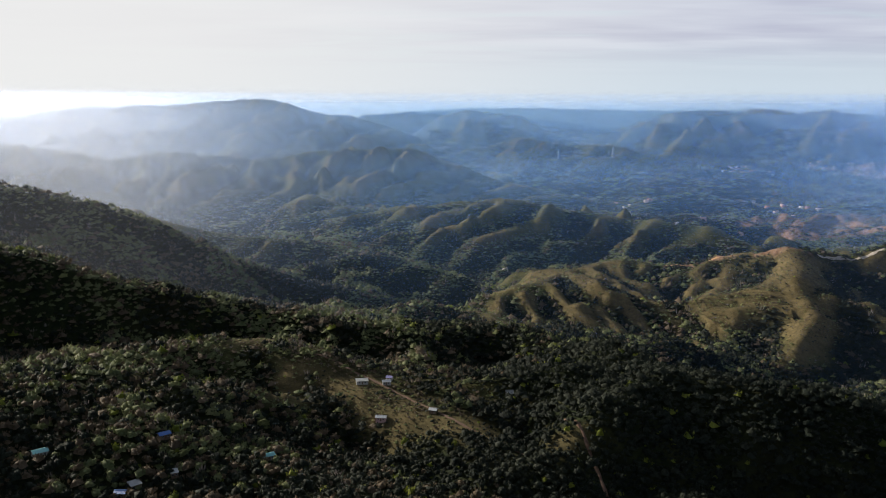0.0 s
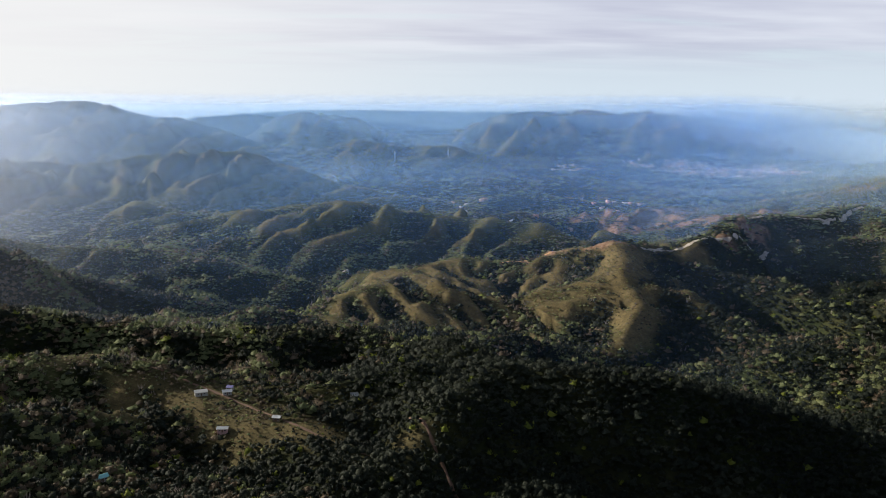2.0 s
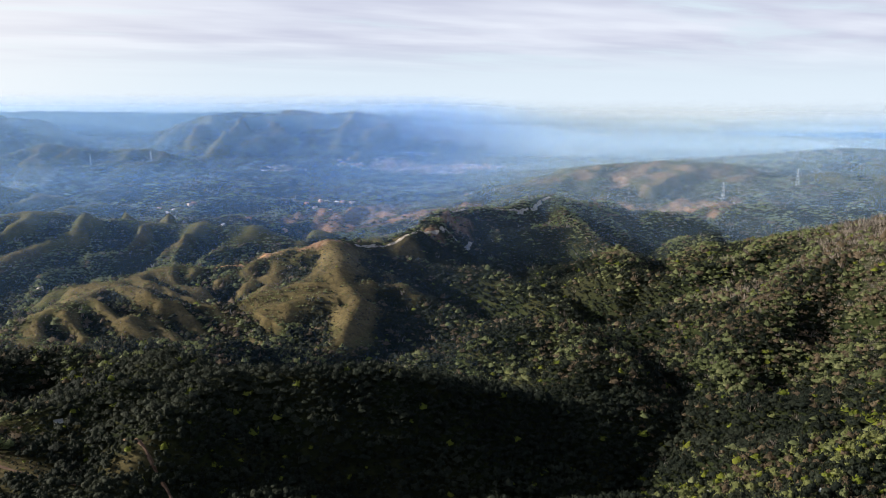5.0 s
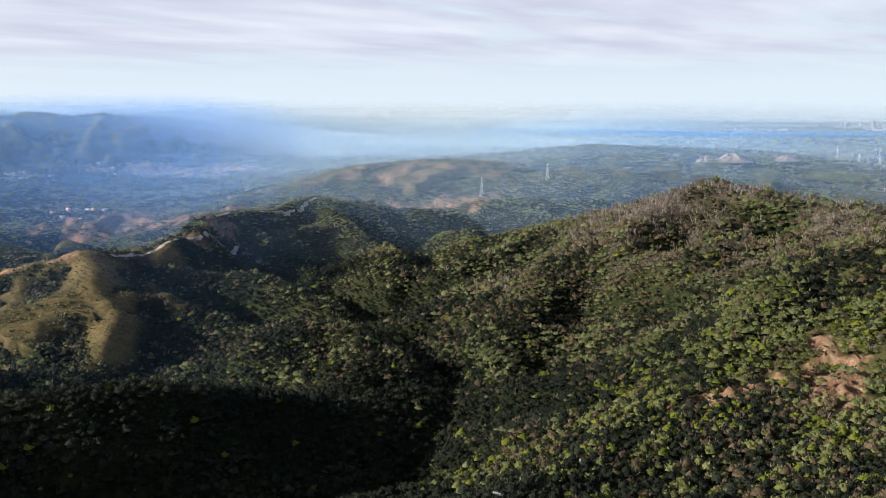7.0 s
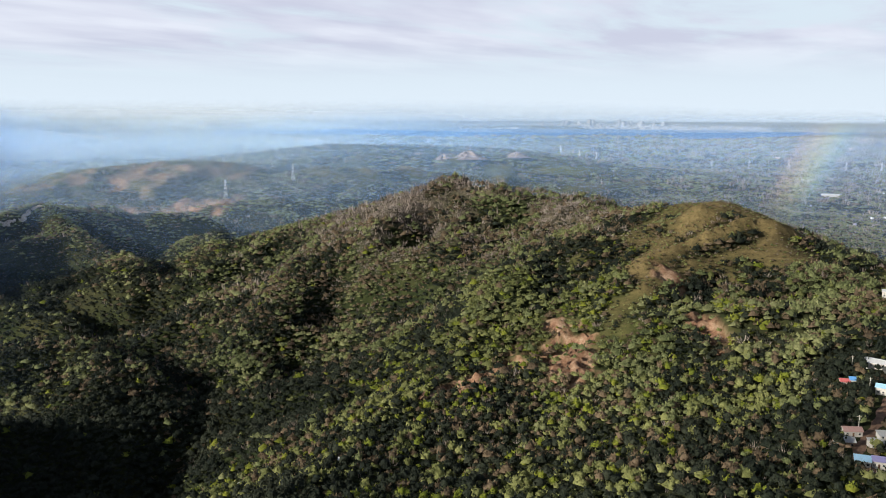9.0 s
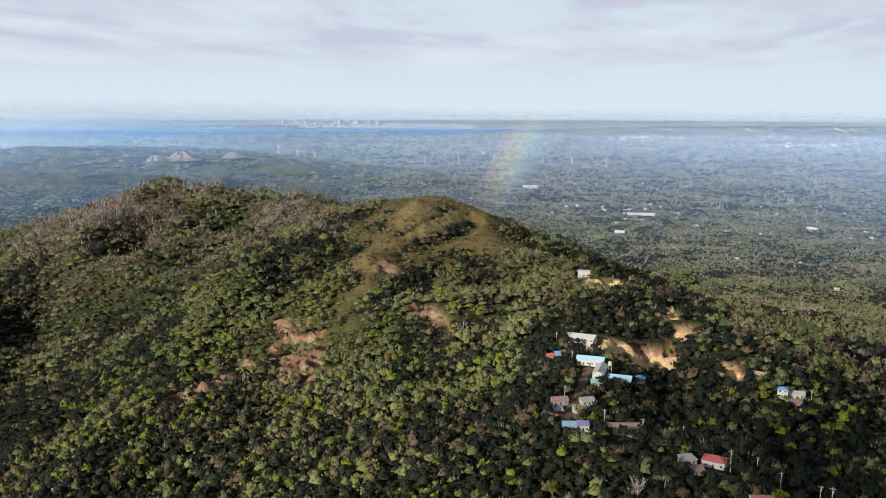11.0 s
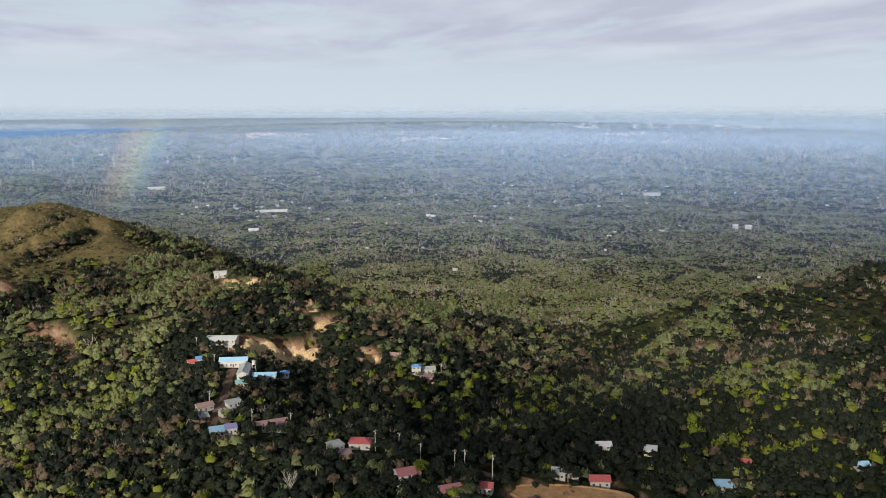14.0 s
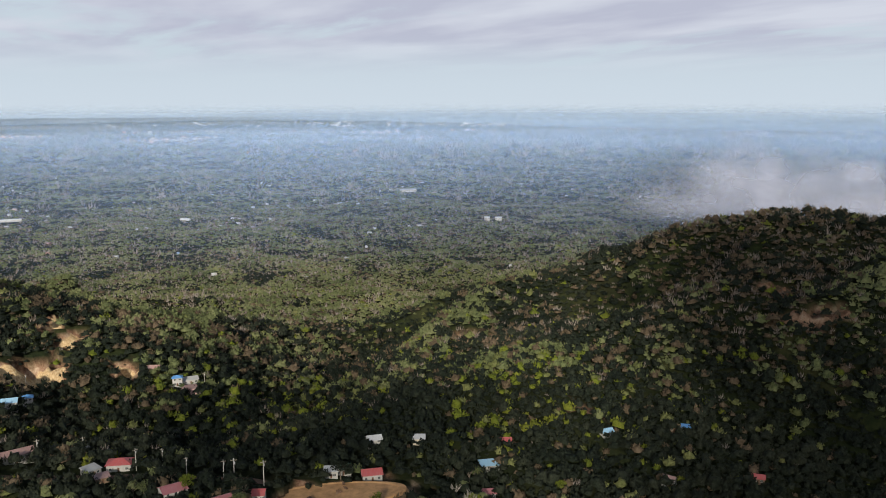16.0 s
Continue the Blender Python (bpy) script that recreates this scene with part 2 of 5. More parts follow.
    ([(-700, 1850, 120), (-597, 1804, 106), (-454, 1794, 78), (-263, 1781, 63), (-94, 1697, 43), (18, 1650, 24)], 0.38, 0.5, 160, -20, 95, 10),
    # bare ribbed range behind them
    ([(-2200, 2600, 230), (-1496, 2942, 186), (-1339, 3016, 177), (-1136, 2992, 136), (-960, 3053, 155), (-800, 3047, 150), (-611, 3090, 132), (-482, 3164, 158), (-278, 3188, 162), (-132, 3147, 173), (-20, 3100, 138), (128, 2997, 97), (312, 2883, 50)], 0.37, 0.5, 260, -46, 135, 11),
    # blue mountains
    ([(-4500, 5000, 320), (-2935, 5800, 220), (-2380, 5833, 285), (-1700, 5830, 300), (-1441, 5825, 326), (-1262, 5866, 349), (-1060, 5890, 312), (-860, 5938, 264), (-558, 5974, 212), (-213, 5996, 110)], 0.36, 0.4, 420, -75, 330, 25),
    ([(-219, 6796, 90), (0, 6800, 234), (196, 6797, 278), (371, 6790, 236), (526, 6780, 85)], 0.68, 0.6, 330, -50, 260, 70),
    ([(531, 7180, 226), (646, 7171, 217), (898, 6942, 58)], 0.5, 0.5, 260, -40, 220, 40),
    ([(243, 4994, 64), (435, 4981, 133), (693, 4750, 95), (863, 4518, 118), (1010, 4385, 73), (1500, 4300, 20)], 0.40, 0.4, 190, -34, 170, 15),
    ([(1398, 7369, 33), (1703, 7304, 204), (2121, 7194, 276), (2521, 7170, 237), (2794, 7709, 286), (2991, 7420, 238), (3226, 7321, 280), (3459, 7213, 220), (3688, 7099, 171), (3954, 6955, 120), (4300, 6800, 40)], 0.40, 0.5, 360, -90, 320, 15),
    ([(-1022, 10952, 173), (105, 10999, 250), (810, 10970, 256), (1504, 10897, 254), (2182, 10781, 240), (3455, 10443, 250), (5200, 9800, 200)], 1.3, 0.3, 330, 40, 500, 30),
    # grassy hill with ribs towards the sun and a shaded wooded back
    ([(40, 1290, 45), (113, 1325, 68), (206, 1435, 74), (309, 1519, 81), (380, 1513, 72), (440, 1497, 72), (495, 1469, 91)], 0.24, 0.45, 170, -13, 64, 9),
    ([(495, 1469, 91), (570, 1409, 122), (616, 1390, 126), (688, 1400, 115), (793, 1447, 124), (908, 1554, 150), (1054, 1581, 130), (1193, 1605, 150), (1285, 1597, 142), (1391, 1639, 138), (1433, 1603, 120)], 0.95, 0.48, 190, -18, 66, 6),
    ([(581, 1383, 112), (534, 1294, 82), (528, 1188, 62), (450, 1085, 30)], 0.40, 0.95, 120, -7, 52, 6),
    ([(616, 1390, 126), (705, 1335, 98), (800, 1260, 74), (822, 1160, 56), (800, 1060, 34)], 0.50, 0.8, 140, -9, 60, 8),
    ([(1193, 1605, 150), (1146, 1388, 86), (1081, 1209, 54), (1035, 1105, 30)], 0.45, 0.75, 120, 14, 80, 10),
    # wooded ridge that stands before the drone with its face in shade
    ([(70, 560, 96), (105, 605, 126), (150, 635, 148), (193, 652, 158), (225, 652, 154), (326, 642, 128), (431, 638, 92), (511, 615, 68), (600, 600, 40)], 0.85, 0.34, 220, 5, 55, 6),
    ([(560, 870, 80), (645, 828, 100), (669, 770, 112), (690, 696, 92), (685, 629, 72)], 0.34, 0.4, 90, 8, 70, 15),
    # the long wooded hill, its sunny top, and the ridge of the village
    ([(1300, 1300, 90), (1181, 1152, 160), (1167, 1020, 203), (1167, 910, 216), (1162, 781, 238)], 0.60, 0.50, 300, 18, 90, 20),
    ([(1162, 781, 238), (1151, 666, 248), (1153, 557, 238), (1127, 466, 231), (1065, 377, 226), (1007, 298, 220), (975, 221, 240), (963, 179, 246), (952, 121, 234), (956, 84, 214), (960, 29, 195), (990, -60, 120)], 0.44, 0.50, 300, 24, 80, 22),
    ([(1162, 781, 238), (985, 736, 184), (829, 693, 146), (700, 647, 100)], 0.42, 0.34, 200, 13, 85, 18),
    ([(975, 221, 240), (846, 240, 190), (740, 260, 165), (600, 270, 145), (480, 250, 140)], 0.36, 0.42, 260, 13, 90, 22),
    ([(963, 179, 246), (846, 79, 211), (740, 21, 205), (720, -5, 208), (709, -35, 206), (635, -77, 196), (591, -103, 190), (520, -110, 172)], 0.34, 0.42, 260, 6, 70, 22),
    ([(720, -5, 200), (590, 6, 190), (520, 6, 187), (470, 9, 186), (430, 2, 186), (396, -58, 184), (340, -90, 184), (150, -60, 196), (0, 0, 205)], 0.33, 0.50, 300, 3, 60, 60),
    # saddle and the dark hill under the cloud
    ([(340, -90, 184), (430, -250, 182), (480, -400, 180), (470, -560, 200)], 0.18, 0.42, 260, 4, 70, 50),
    ([(540, -250, 140), (600, -350, 155), (647, -400, 165), (692, -459, 174), (693, -543, 179), (672, -599, 200), (634, -639, 223), (569, -685, 242), (523, -708, 246), (466, -723, 246), (300, -800, 240), (0, -900, 250)], 0.30, 0.55, 280, 13, 90, 20),
    # the drone's own hill
    ([(-700, -100, 240), (-300, -60, 215), (0, 0, 205), (150, 60, 185), (270, 190, 165), (310, 290, 145), (300, 350, 118)], 0.26, 0.42, 280, 4, 80, 40),
    # cut-over hill and low rises towards the plain
    ([(1471, 2144, 90), (1849, 2234, 144), (2037, 2133, 158), (2135, 1963, 158), (2046, 1762, 110)], 0.30, 0.3, 150, 10, 160, 60),
    ([(2400, 2700, 90), (2727, 2350, 142), (3102, 2195, 165), (3378, 1948, 150), (3582, 1542, 130), (3700, 900, 60)], 0.14, 0.14, 160, 12, 260, 80),
]


# stream beds between the hills, with the slope of their sides
VALLEYS = [
    ([(1555, 1762, 77), (1357, 1469, 71), (1175, 1228, 56), (997, 1053, 60), (832, 933, 58), (722, 789, 56), (628, 616, 59)], 0.40),
    ([(660, 1345, 62), (720, 1265, 30), (735, 1160, 12), (740, 1040, 10), (720, 930, 20)], 0.62),
    ([(210, 590, 84), (270, 545, 62), (350, 510, 46), (460, 520, 34), (560, 560, 46), (628, 616, 59)], 0.55),
    ([(930, 1480, 84), (960, 1370, 48), (930, 1240, 30), (880, 1120, 26), (840, 1010, 36)], 0.60),
]


def trough(x, y, line, steep):
    best, z_best = np.full(x.shape, 1e18), np.zeros(x.shape)
    for (ax, ay, az), (bx, by, bz) in zip(line[:-1], line[1:]):
        dx, dy = bx - ax, by - ay
        t = np.clip(((x - ax) * dx + (y - ay) * dy) / (dx * dx + dy * dy), 0, 1)
        d2 = (x - ax - t * dx) ** 2 + (y - ay - t * dy) ** 2
        m = d2 < best
        best[m], z_best[m] = d2[m], (az + (bz - az) * t)[m]
    return z_best + steep * np.sqrt(best)


def land_height(x, y):
    R = np.hypot(x, y)
    b = np.degrees(np.arctan2(x, y))
    rolling = 34 * (fbm(x / 420, y / 420, 4) - 0.5)
    hilly = smooth01(-b, -32, -20) * smooth01(R, 1500, 2000) * (1 - smooth01(R, 5200, 7000))
    base = rolling * smooth01(R, 1200, 2200) * (1 - smooth01(R, 4500, 8000)) + hilly * (150 * creased(x / 520, y / 520, 5) - 96)
    base = base + 40 * (1 - smooth01(R, 700, 1500)) * (b < 75)
    soft = 9.0
    z = base
    X, Y, _ = placed(x, y, z)
    shrink = drawn_in(R) / np.maximum(R, 1e-6)
    from_crest, far_crest = np.full(x.shape, 1e9), np.full(x.shape, 1e9)
    for k, (crest, near, far, relief, spur, pitch, blunt) in enumerate(RANGES):
        away = sum(math.hypot(p[0], p[1]) for p in crest) / len(crest)
        if away < NEAR_LAND:
            top, off = ridge(x, y, crest, near, far, relief, 1.8 * spur, pitch, blunt, k + 1)
            from_crest = np.minimum(from_crest, off)
        else:
            # far ranges keep their true shape at their reduced scale
            f = float(drawn_in(away)) / away
            line = [tuple(float(v) for v in placed(*p)) for p in crest]
            top, off = ridge(X, Y, line, near, far, relief * f, 1.8 * spur * f, pitch * f, blunt * f, k + 1)
            far_crest = np.minimum(far_crest, off)
            top = EYE + R * R / 12.74e6 - (EYE - top) / shrink
        z = np.logaddexp(z / soft, top / soft) * soft
    for line, steep in VALLEYS:
        floor = trough(x, y, line, steep)
        z = -np.logaddexp(-z / soft, -floor / soft) * soft
    # gullies and side spurs that running water has cut below the crests
    wx, wy = x + 60 * (fbm(x / 150 + 5, y / 150, 2) - 0.5), y + 60 * (fbm(x / 150, y / 150 + 5, 2) - 0.5)
    cut = 1 - creased(wx / 270 + 3, wy / 270 + 1, 4, 0.48)
    cut = 105 * cut ** 1.25 * smooth01(from_crest, 8, 80) * smooth01(R, 380, 800) * (1 - 0.8 * smooth01(R, 1900, 2400))
    valley_side = smooth01(b, 92, 104)
    z = z - cut * (1 - 0.55 * valley_side) + 20 * (1 - 0.55 * valley_side) * smooth01(R, 380, 800) * smooth01(from_crest, 8, 80)
    far_cut = (1 - creased(X / 120 + 7, Y / 120 + 2, 5, 0.55)) ** 1.2 - 0.22
    z = z - 62 * far_cut * smooth01(far_crest, 4, 45) / shrink * smooth01(R, 2300, 3000) * smooth01(z, 20, 130) * (1 - 0.75 * smooth01(b, 34, 44))
    return z + 8 * (fbm(x / 70, y / 70, 3) - 0.5) * smooth01(R, 250, 600)


BEARINGS = np.concatenate([np.arange(-42, 158.01, 0.29), np.arange(160, 317, 2.0)])
_r = [0.5, 40, 80, 120, 160, 200]
while _r[-1] < 2500:
    _r.append(_r[-1] * 1.0085)
while _r[-1] < 18500:
    _r.append(_r[-1] + 15.0 * (1 + (_r[-1] - NEAR_LAND) / SQUEEZE) ** 2)
RINGS = np.array(_r)
BB, RR = np.meshgrid(np.radians(BEARINGS), RINGS)
GX, GY = RR * np.sin(BB), RR * np.cos(BB)
GZ = land_height(GX, GY) - 6 * smooth01(RR, 250, 330) * (1 - smooth01(RR, 3000, 4000))


def on_grid(field, x, y):
    """Field at true places, between the points of the sheet."""
    b = np.degrees(np.arctan2(x, y))
    b = np.where(b < -42, b + 360, b)
    R = np.hypot(x, y)
    i = np.clip(np.interp(R, RINGS, np.arange(len(RINGS))), 0, len(RINGS) - 1.001)
    j = np.clip(np.interp(b, BEARINGS, np.arange(len(BEARINGS))), 0, len(BEARINGS) - 1.001)
    i0, j0 = i.astype(int), j.astype(int)
    fi, fj = i - i0, j - j0
    return (field[i0, j0] * (1 - fi) * (1 - fj) + field[i0 + 1, j0] * fi * (1 - fj) + field[i0, j0 + 1] * (1 - fi) * fj + field[i0 + 1, j0 + 1] * fi * fj)


def blob(x, y, cx, cy, rx, ry, turn=0.0, edge=0.55, rough=0.8):
    """A patch with a ragged rim, 0 to 1."""
    c, s = math.cos(radians(turn)), math.sin(radians(turn))
    u, v = ((x - cx) * c + (y - cy) * s) / rx, (-(x - cx) * s + (y - cy) * c) / ry
    d = np.hypot(u, v) + rough * (fbm(x / (0.5 * min(rx, ry) + 4), y / (0.5 * min(rx, ry) + 4), 3) - 0.5) * 2
    return 1 - smooth01(d, 1 - edge, 1 + edge)


# bare cuts and slips in the hills: place, half axes, turn
SCARS = [
    (655, 236, 60, 17, 30), (612, 226, 34, 16, 15), (605, 284, 46, 14, 160), (572, 298, 24, 12, 150), (777, 185, 20, 13, 30), (692, 138, 38, 9, 40),
    (1107, 396, 26, 9, -60), (333, -140, 13, 29, 0), (601, -371, 22, 8, 60), (604, -337, 16, 6, 60), (380, -315, 16, 5, 10), (400, -520, 26, 12, 30),
    (440, -560, 22, 10, 30), (470, 1488, 60, 14, -10), (560, 1420, 40, 14, -30), (788, 1440, 24, 16, 0), (880, 1515, 45, 22, 20),
    (1700, 1770, 190, 80, -40), (1560, 1830, 90, 40, -30), (1130, 2240, 120, 45, -25), (1250, 2130, 90, 30, -20), (930, 2330, 70, 30, 0), (932, 2888, 60, 30, 0), (1180, 2500, 260, 90, 0), (1020, 2350, 120, 60, 30),
]


SAND_CUTS = [(588, -23, 24, 15, -60), (594, -42, 20, 6, -60), (570, -92, 11, 7, 30), (655, -56, 11, 7, -40), (630, -68, 14, 7, -40), (714, -11, 11, 20, 10)]


def land_cover(x, y):
    """How far the ground is grass, how dry that grass is, and how bare."""
    n = fbm(x / 60, y / 60, 4)
    grass = 1.3 * blob(x, y, 330, 1350, 270, 200, 15) + blob(x, y, 500, 1230, 70, 170, 10)
    grass = grass + 1.5 * blob(x, y, 930, 170, 115, 100) + 1.1 * blob(x, y, 860, 215, 60, 80, 40) + 0.9 * blob(x, y, -75, 690, 150, 62, -35)
    grass = grass + 0.9 * blob(x, y, -400, 3060, 1100, 260) * smooth01(n, 0.34, 0.5) + 0.15 * smooth01(n, 0.60, 0.72)
    dry = blob(x, y, 545, 1210, 70, 130, 15) + 0.85 * blob(x, y, 420, 1340, 330, 200, 15) + blob(x, y, 900, 190, 130, 100) + blob(x, y, -75, 690, 160, 66, -35) + 0.5 * smooth01(fbm(x / 130 + 50, y / 130, 3), 0.5, 0.65)
    soil = 0.75 * blob(x, y, 1850, 2060, 330, 150, -30) * smooth01(n, 0.35, 0.55)
    for cx, cy, rx, ry, turn in SCARS:
        soil = soil + 1.2 * blob(x, y, cx, cy, rx, ry, turn, 0.3, 1.1)
    soil = np.minimum(soil, 1.0)
    for cx, cy, rx, ry, turn in SAND_CUTS:
        soil = soil + 2.4 * blob(x, y, cx, cy, rx, ry, turn, 0.3, 0.9)
    grass = grass + 0.9 * blob(x, y, 3060, 1168, 300, 70, -20) + 0.6 * blob(x, y, 690, 240, 60, 60) + 0.7 * blob(x, y, 735, 0, 40, 26)
    return np.clip(grass, 0, 1), np.clip(dry, 0, 1), np.clip(soil, 0, 2)


GRASS, DRY, SOIL = land_cover(GX, GY)
# grass keeps to the ribs, and is driest there; woods keep to the gullies
PROUD = GZ - sum(np.roll(GZ, k, axis=1) for k in range(-7, 8)) / 15.0
PROUD = np.clip(PROUD / (0.003 * RR), -1.5, 1.5)
HIGH = np.maximum(smooth01(RR, 2300, 2800), smooth01(RR, 1600, 1750) * (np.degrees(BB) < 26)) * smooth01(GZ, 20, 90)
FIELDS = smooth01(RR, 5200, 8000) * smooth01(np.degrees(BB), 20, 40) * smooth01(fbm(GX / 900, GY / 900, 4), 0.38, 0.6)
GRASS = np.clip(0.75 * FIELDS + GRASS * (0.62 + 0.55 * PROUD) + HIGH * (0.35 + 0.5 * PROUD), 0, 1)
DRY = np.clip(DRY + 0.5 * FIELDS + 0.35 * np.maximum(PROUD, 0), 0, 1)
GZ = GZ + np.minimum(SOIL, 1.0) * (RR < 1000) * (25 * (creased(GX / 19 + 2, GY / 19, 3) - 0.78) + 4 * (fbm(GX / 6, GY / 6, 2) - 0.5))
GZ = GZ + np.minimum(SOIL, 1.0) * smooth01(RR, 1500, 1700) * (RR < 3300) * (55 * (creased(GX / 75 + 2, GY / 75, 3) - 0.72) + 14 * (fbm(GX / 25, GY / 25, 2) - 0.5))
# fallen leaves under the leafless trees of the long hill
LITTER = blob(GX, GY, 1100, 690, 170, 400, 0, 0.6) * smooth01(GZ, 110, 190) * smooth01(fbm(GX / 90 + 31, GY / 90, 3) + 0.1 * PROUD, 0.26, 0.48)
px, py, pz = placed(GX, GY, GZ)


def sheet_mesh(name, X, Y, Z, closed):
    rows, cols = X.shape
    co = np.stack([X, Y, Z], -1).reshape(-1, 3)
    i, j = np.meshgrid(np.arange(rows - 1), np.arange(cols if closed else cols - 1), indexing="ij")
    k = (j + 1) % cols
    quads = np.stack([i * cols + j, (i + 1) * cols + j, (i + 1) * cols + k, i * cols + k], -1).reshape(-1, 4)[:, ::-1]
    me = bpy.data.meshes.new(name)
    me.vertices.add(len(co))
    me.vertices.foreach_set("co", co.ravel())
    me.loops.add(quads.size)
    me.loops.foreach_set("vertex_index", quads.ravel().astype(np.int32))
    me.polygons.add(len(quads))
    me.polygons.foreach_set("loop_start", np.arange(0, quads.size, 4, dtype=np.int32))
    me.update(calc_edges=True)
    me.polygons.foreach_set("use_smooth", np.ones(len(quads), bool))
    return me


land = sheet_mesh("ground", px, py, pz, True)
for key, field in (("grass", GRASS), ("dry", DRY), ("soil", SOIL), ("litter", LITTER)):
    land.attributes.new(key, "FLOAT", "POINT").data.foreach_set("value", field.ravel().astype(np.float32))
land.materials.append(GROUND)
ground = tagged(new("ground", land), "wooded hills, grassy spurs and a wide plain", "ground", kind="structure")

# flat blue sheet added above the far plain for the blue band there
BLUE_BAND_MAT, g = material("blue_band_tone")
finish(g, g.ramp(g.noise(0.004, 4.0, 0.6, g.scaled(1, 1, 1)), [(0.3, (0.0, 0.07, 0.24)), (0.7, (0.01, 0.11, 0.32))]), 0.7, 0, 0.1)
LB, LR = np.meshgrid(np.radians(np.linspace(47, 89, 80)), np.linspace(0, 1, 8))
inner = 9000 + 900 * np.sin(LB * 9) + 1500 * smooth01(np.degrees(LB), 80, 89)
LR = inner + (11900 - 700 * smooth01(np.degrees(LB), 76, 89) - inner) * LR
lx, ly = LR * np.sin(LB), LR * np.cos(LB)
me = sheet_mesh("blue_band", *placed(lx, ly, on_grid(GZ, lx, ly) + 14), False)
me.materials.append(BLUE_BAND_MAT)
tagged(new("blue_band", me), "flat dull blue stretch far across the plain", "water", kind="structure")

# ---------------------------------------------------------------- tools for things
def plain_material(name, colour, rough=0.7, metal=0.0, spread=0.25, scale=1.2, bump=0.0):
    m, g = material(name)
    n = g.noise(scale, 5.0, 0.6, g.scaled(1, 1, 1))
    shade = g.span(n, 0.3, 0.7, 1 - spread, 1 + spread, smooth=False)
    grey = g.node("ShaderNodeCombineXYZ")
    for k in range(3):
        g.join(shade, grey.inputs[k])
    c = g.mix(1.0, tuple(colour), grey.outputs[0], "MULTIPLY")
    finish(g, c, rough, metal, bump=n if bump else None, strength=bump)
    return m


def sheet_metal(name, colour, rust=0.3):
    """Ribbed roofing sheets with faded and rusty streaks."""
    m, g = material(name)
    pos = g.scaled(1, 1, 1)
    rib = g.node("ShaderNodeTexWave", i_Scale=2.2, i_Distortion=0.0, wave_type="BANDS", bands_direction="X")
    g.join(pos, rib.inputs["Vector"])
    streak = g.noise(1.0, 5.0, 0.65, g.scaled(1.6, 0.35, 1))
    faded = g.mix(g.span(streak, 0.35, 0.7, 0.0, 0.45), tuple(colour), tuple(0.55 * c + 0.16 for c in colour))
    c = g.mix(g.span(g.noise(0.8, 6.0, 0.7, pos), 0.55, 0.75, 0.0, rust), faded, (0.16, 0.07, 0.035))
    finish(g, c, 0.45, 0.0, 0.5, bump=rib.outputs["Fac"], strength=0.5, distance=0.04)
    return m


ROOFS = {
    "white": sheet_metal("white_roof", (0.62, 0.64, 0.66), 0.2), "blue": sheet_metal("blue_roof", (0.10, 0.33, 0.72), 0.05),
    "pale_blue": sheet_metal("pale_blue_roof", (0.34, 0.60, 0.82), 0.08), "red": sheet_metal("red_roof", (0.50, 0.10, 0.10), 0.2),
    "rusty": sheet_metal("rusty_roof", (0.36, 0.22, 0.20), 0.6), "grey": sheet_metal("grey_roof", (0.42, 0.43, 0.43), 0.35),
    "green": sheet_metal("green_roof", (0.06, 0.20, 0.14), 0.2), "teal": sheet_metal("teal_roof", (0.25, 0.62, 0.62), 0.1),
    "tarp": sheet_metal("blue_tarpaulin", (0.08, 0.20, 0.55), 0.0), "purple": sheet_metal("violet_roof", (0.30, 0.28, 0.55), 0.1),
    "thatch": plain_material("palm_thatch", (0.28, 0.20, 0.11), 0.95, 0, 0.35, 2.5, 0.6), "magenta": sheet_metal("magenta_roof", (0.34, 0.12, 0.14), 0.25),
}
WALLS = {
    "white": plain_material("white_render", (0.46, 0.45, 0.43), 0.85, 0, 0.12, 0.7), "grey": plain_material("concrete_block", (0.38, 0.37, 0.35), 0.9, 0, 0.2, 1.0),
    "cream": plain_material("cream_render", (0.50, 0.45, 0.36), 0.85, 0, 0.15, 0.7), "wood": plain_material("weathered_boards", (0.22, 0.16, 0.11), 0.9, 0, 0.3, 2.0),
    "pink": plain_material("pink_render", (0.62, 0.40, 0.38), 0.85, 0, 0.15, 0.7),
}
GLASS = plain_material("dark_window_glass", (0.03, 0.04, 0.05), 0.15, 0, 0.1)
DOOR = plain_material("brown_door_paint", (0.14, 0.08, 0.05), 0.6)
CEMENT = plain_material("cement", (0.45, 0.44, 0.41), 0.9, 0, 0.2, 1.0, 0.3)
STEEL = plain_material("galvanised_steel", (0.52, 0.53, 0.54), 0.5, 0.6, 0.15)
TIMBER = plain_material("pole_timber", (0.30, 0.25, 0.20), 0.9, 0, 0.25, 2.0)
BARK = plain_material("bark", (0.20, 0.165, 0.13), 0.95, 0, 0.3, 1.5, 0.5)
PALE_BARK = plain_material("pale_bark", (0.38, 0.35, 0.31), 0.9, 0, 0.25, 1.5, 0.4)
CLAY = plain_material("ochre_clay", (0.46, 0.27, 0.13), 0.95, 0, 0.3, 0.25, 0.5)
TRACK = plain_material("trodden_earth", (0.16, 0.10, 0.07), 0.95, 0, 0.3, 0.3, 0.4)
PALE_EARTH = plain_material("pale_gravel", (0.48, 0.42, 0.36), 0.95, 0, 0.25, 0.08, 0.5)


def ground_z(x, y):
    return float(on_grid(GZ, np.array([float(x)]), np.array([float(y)]))[0])


def box(bm, x0, x1, y0, y1, z0, z1):
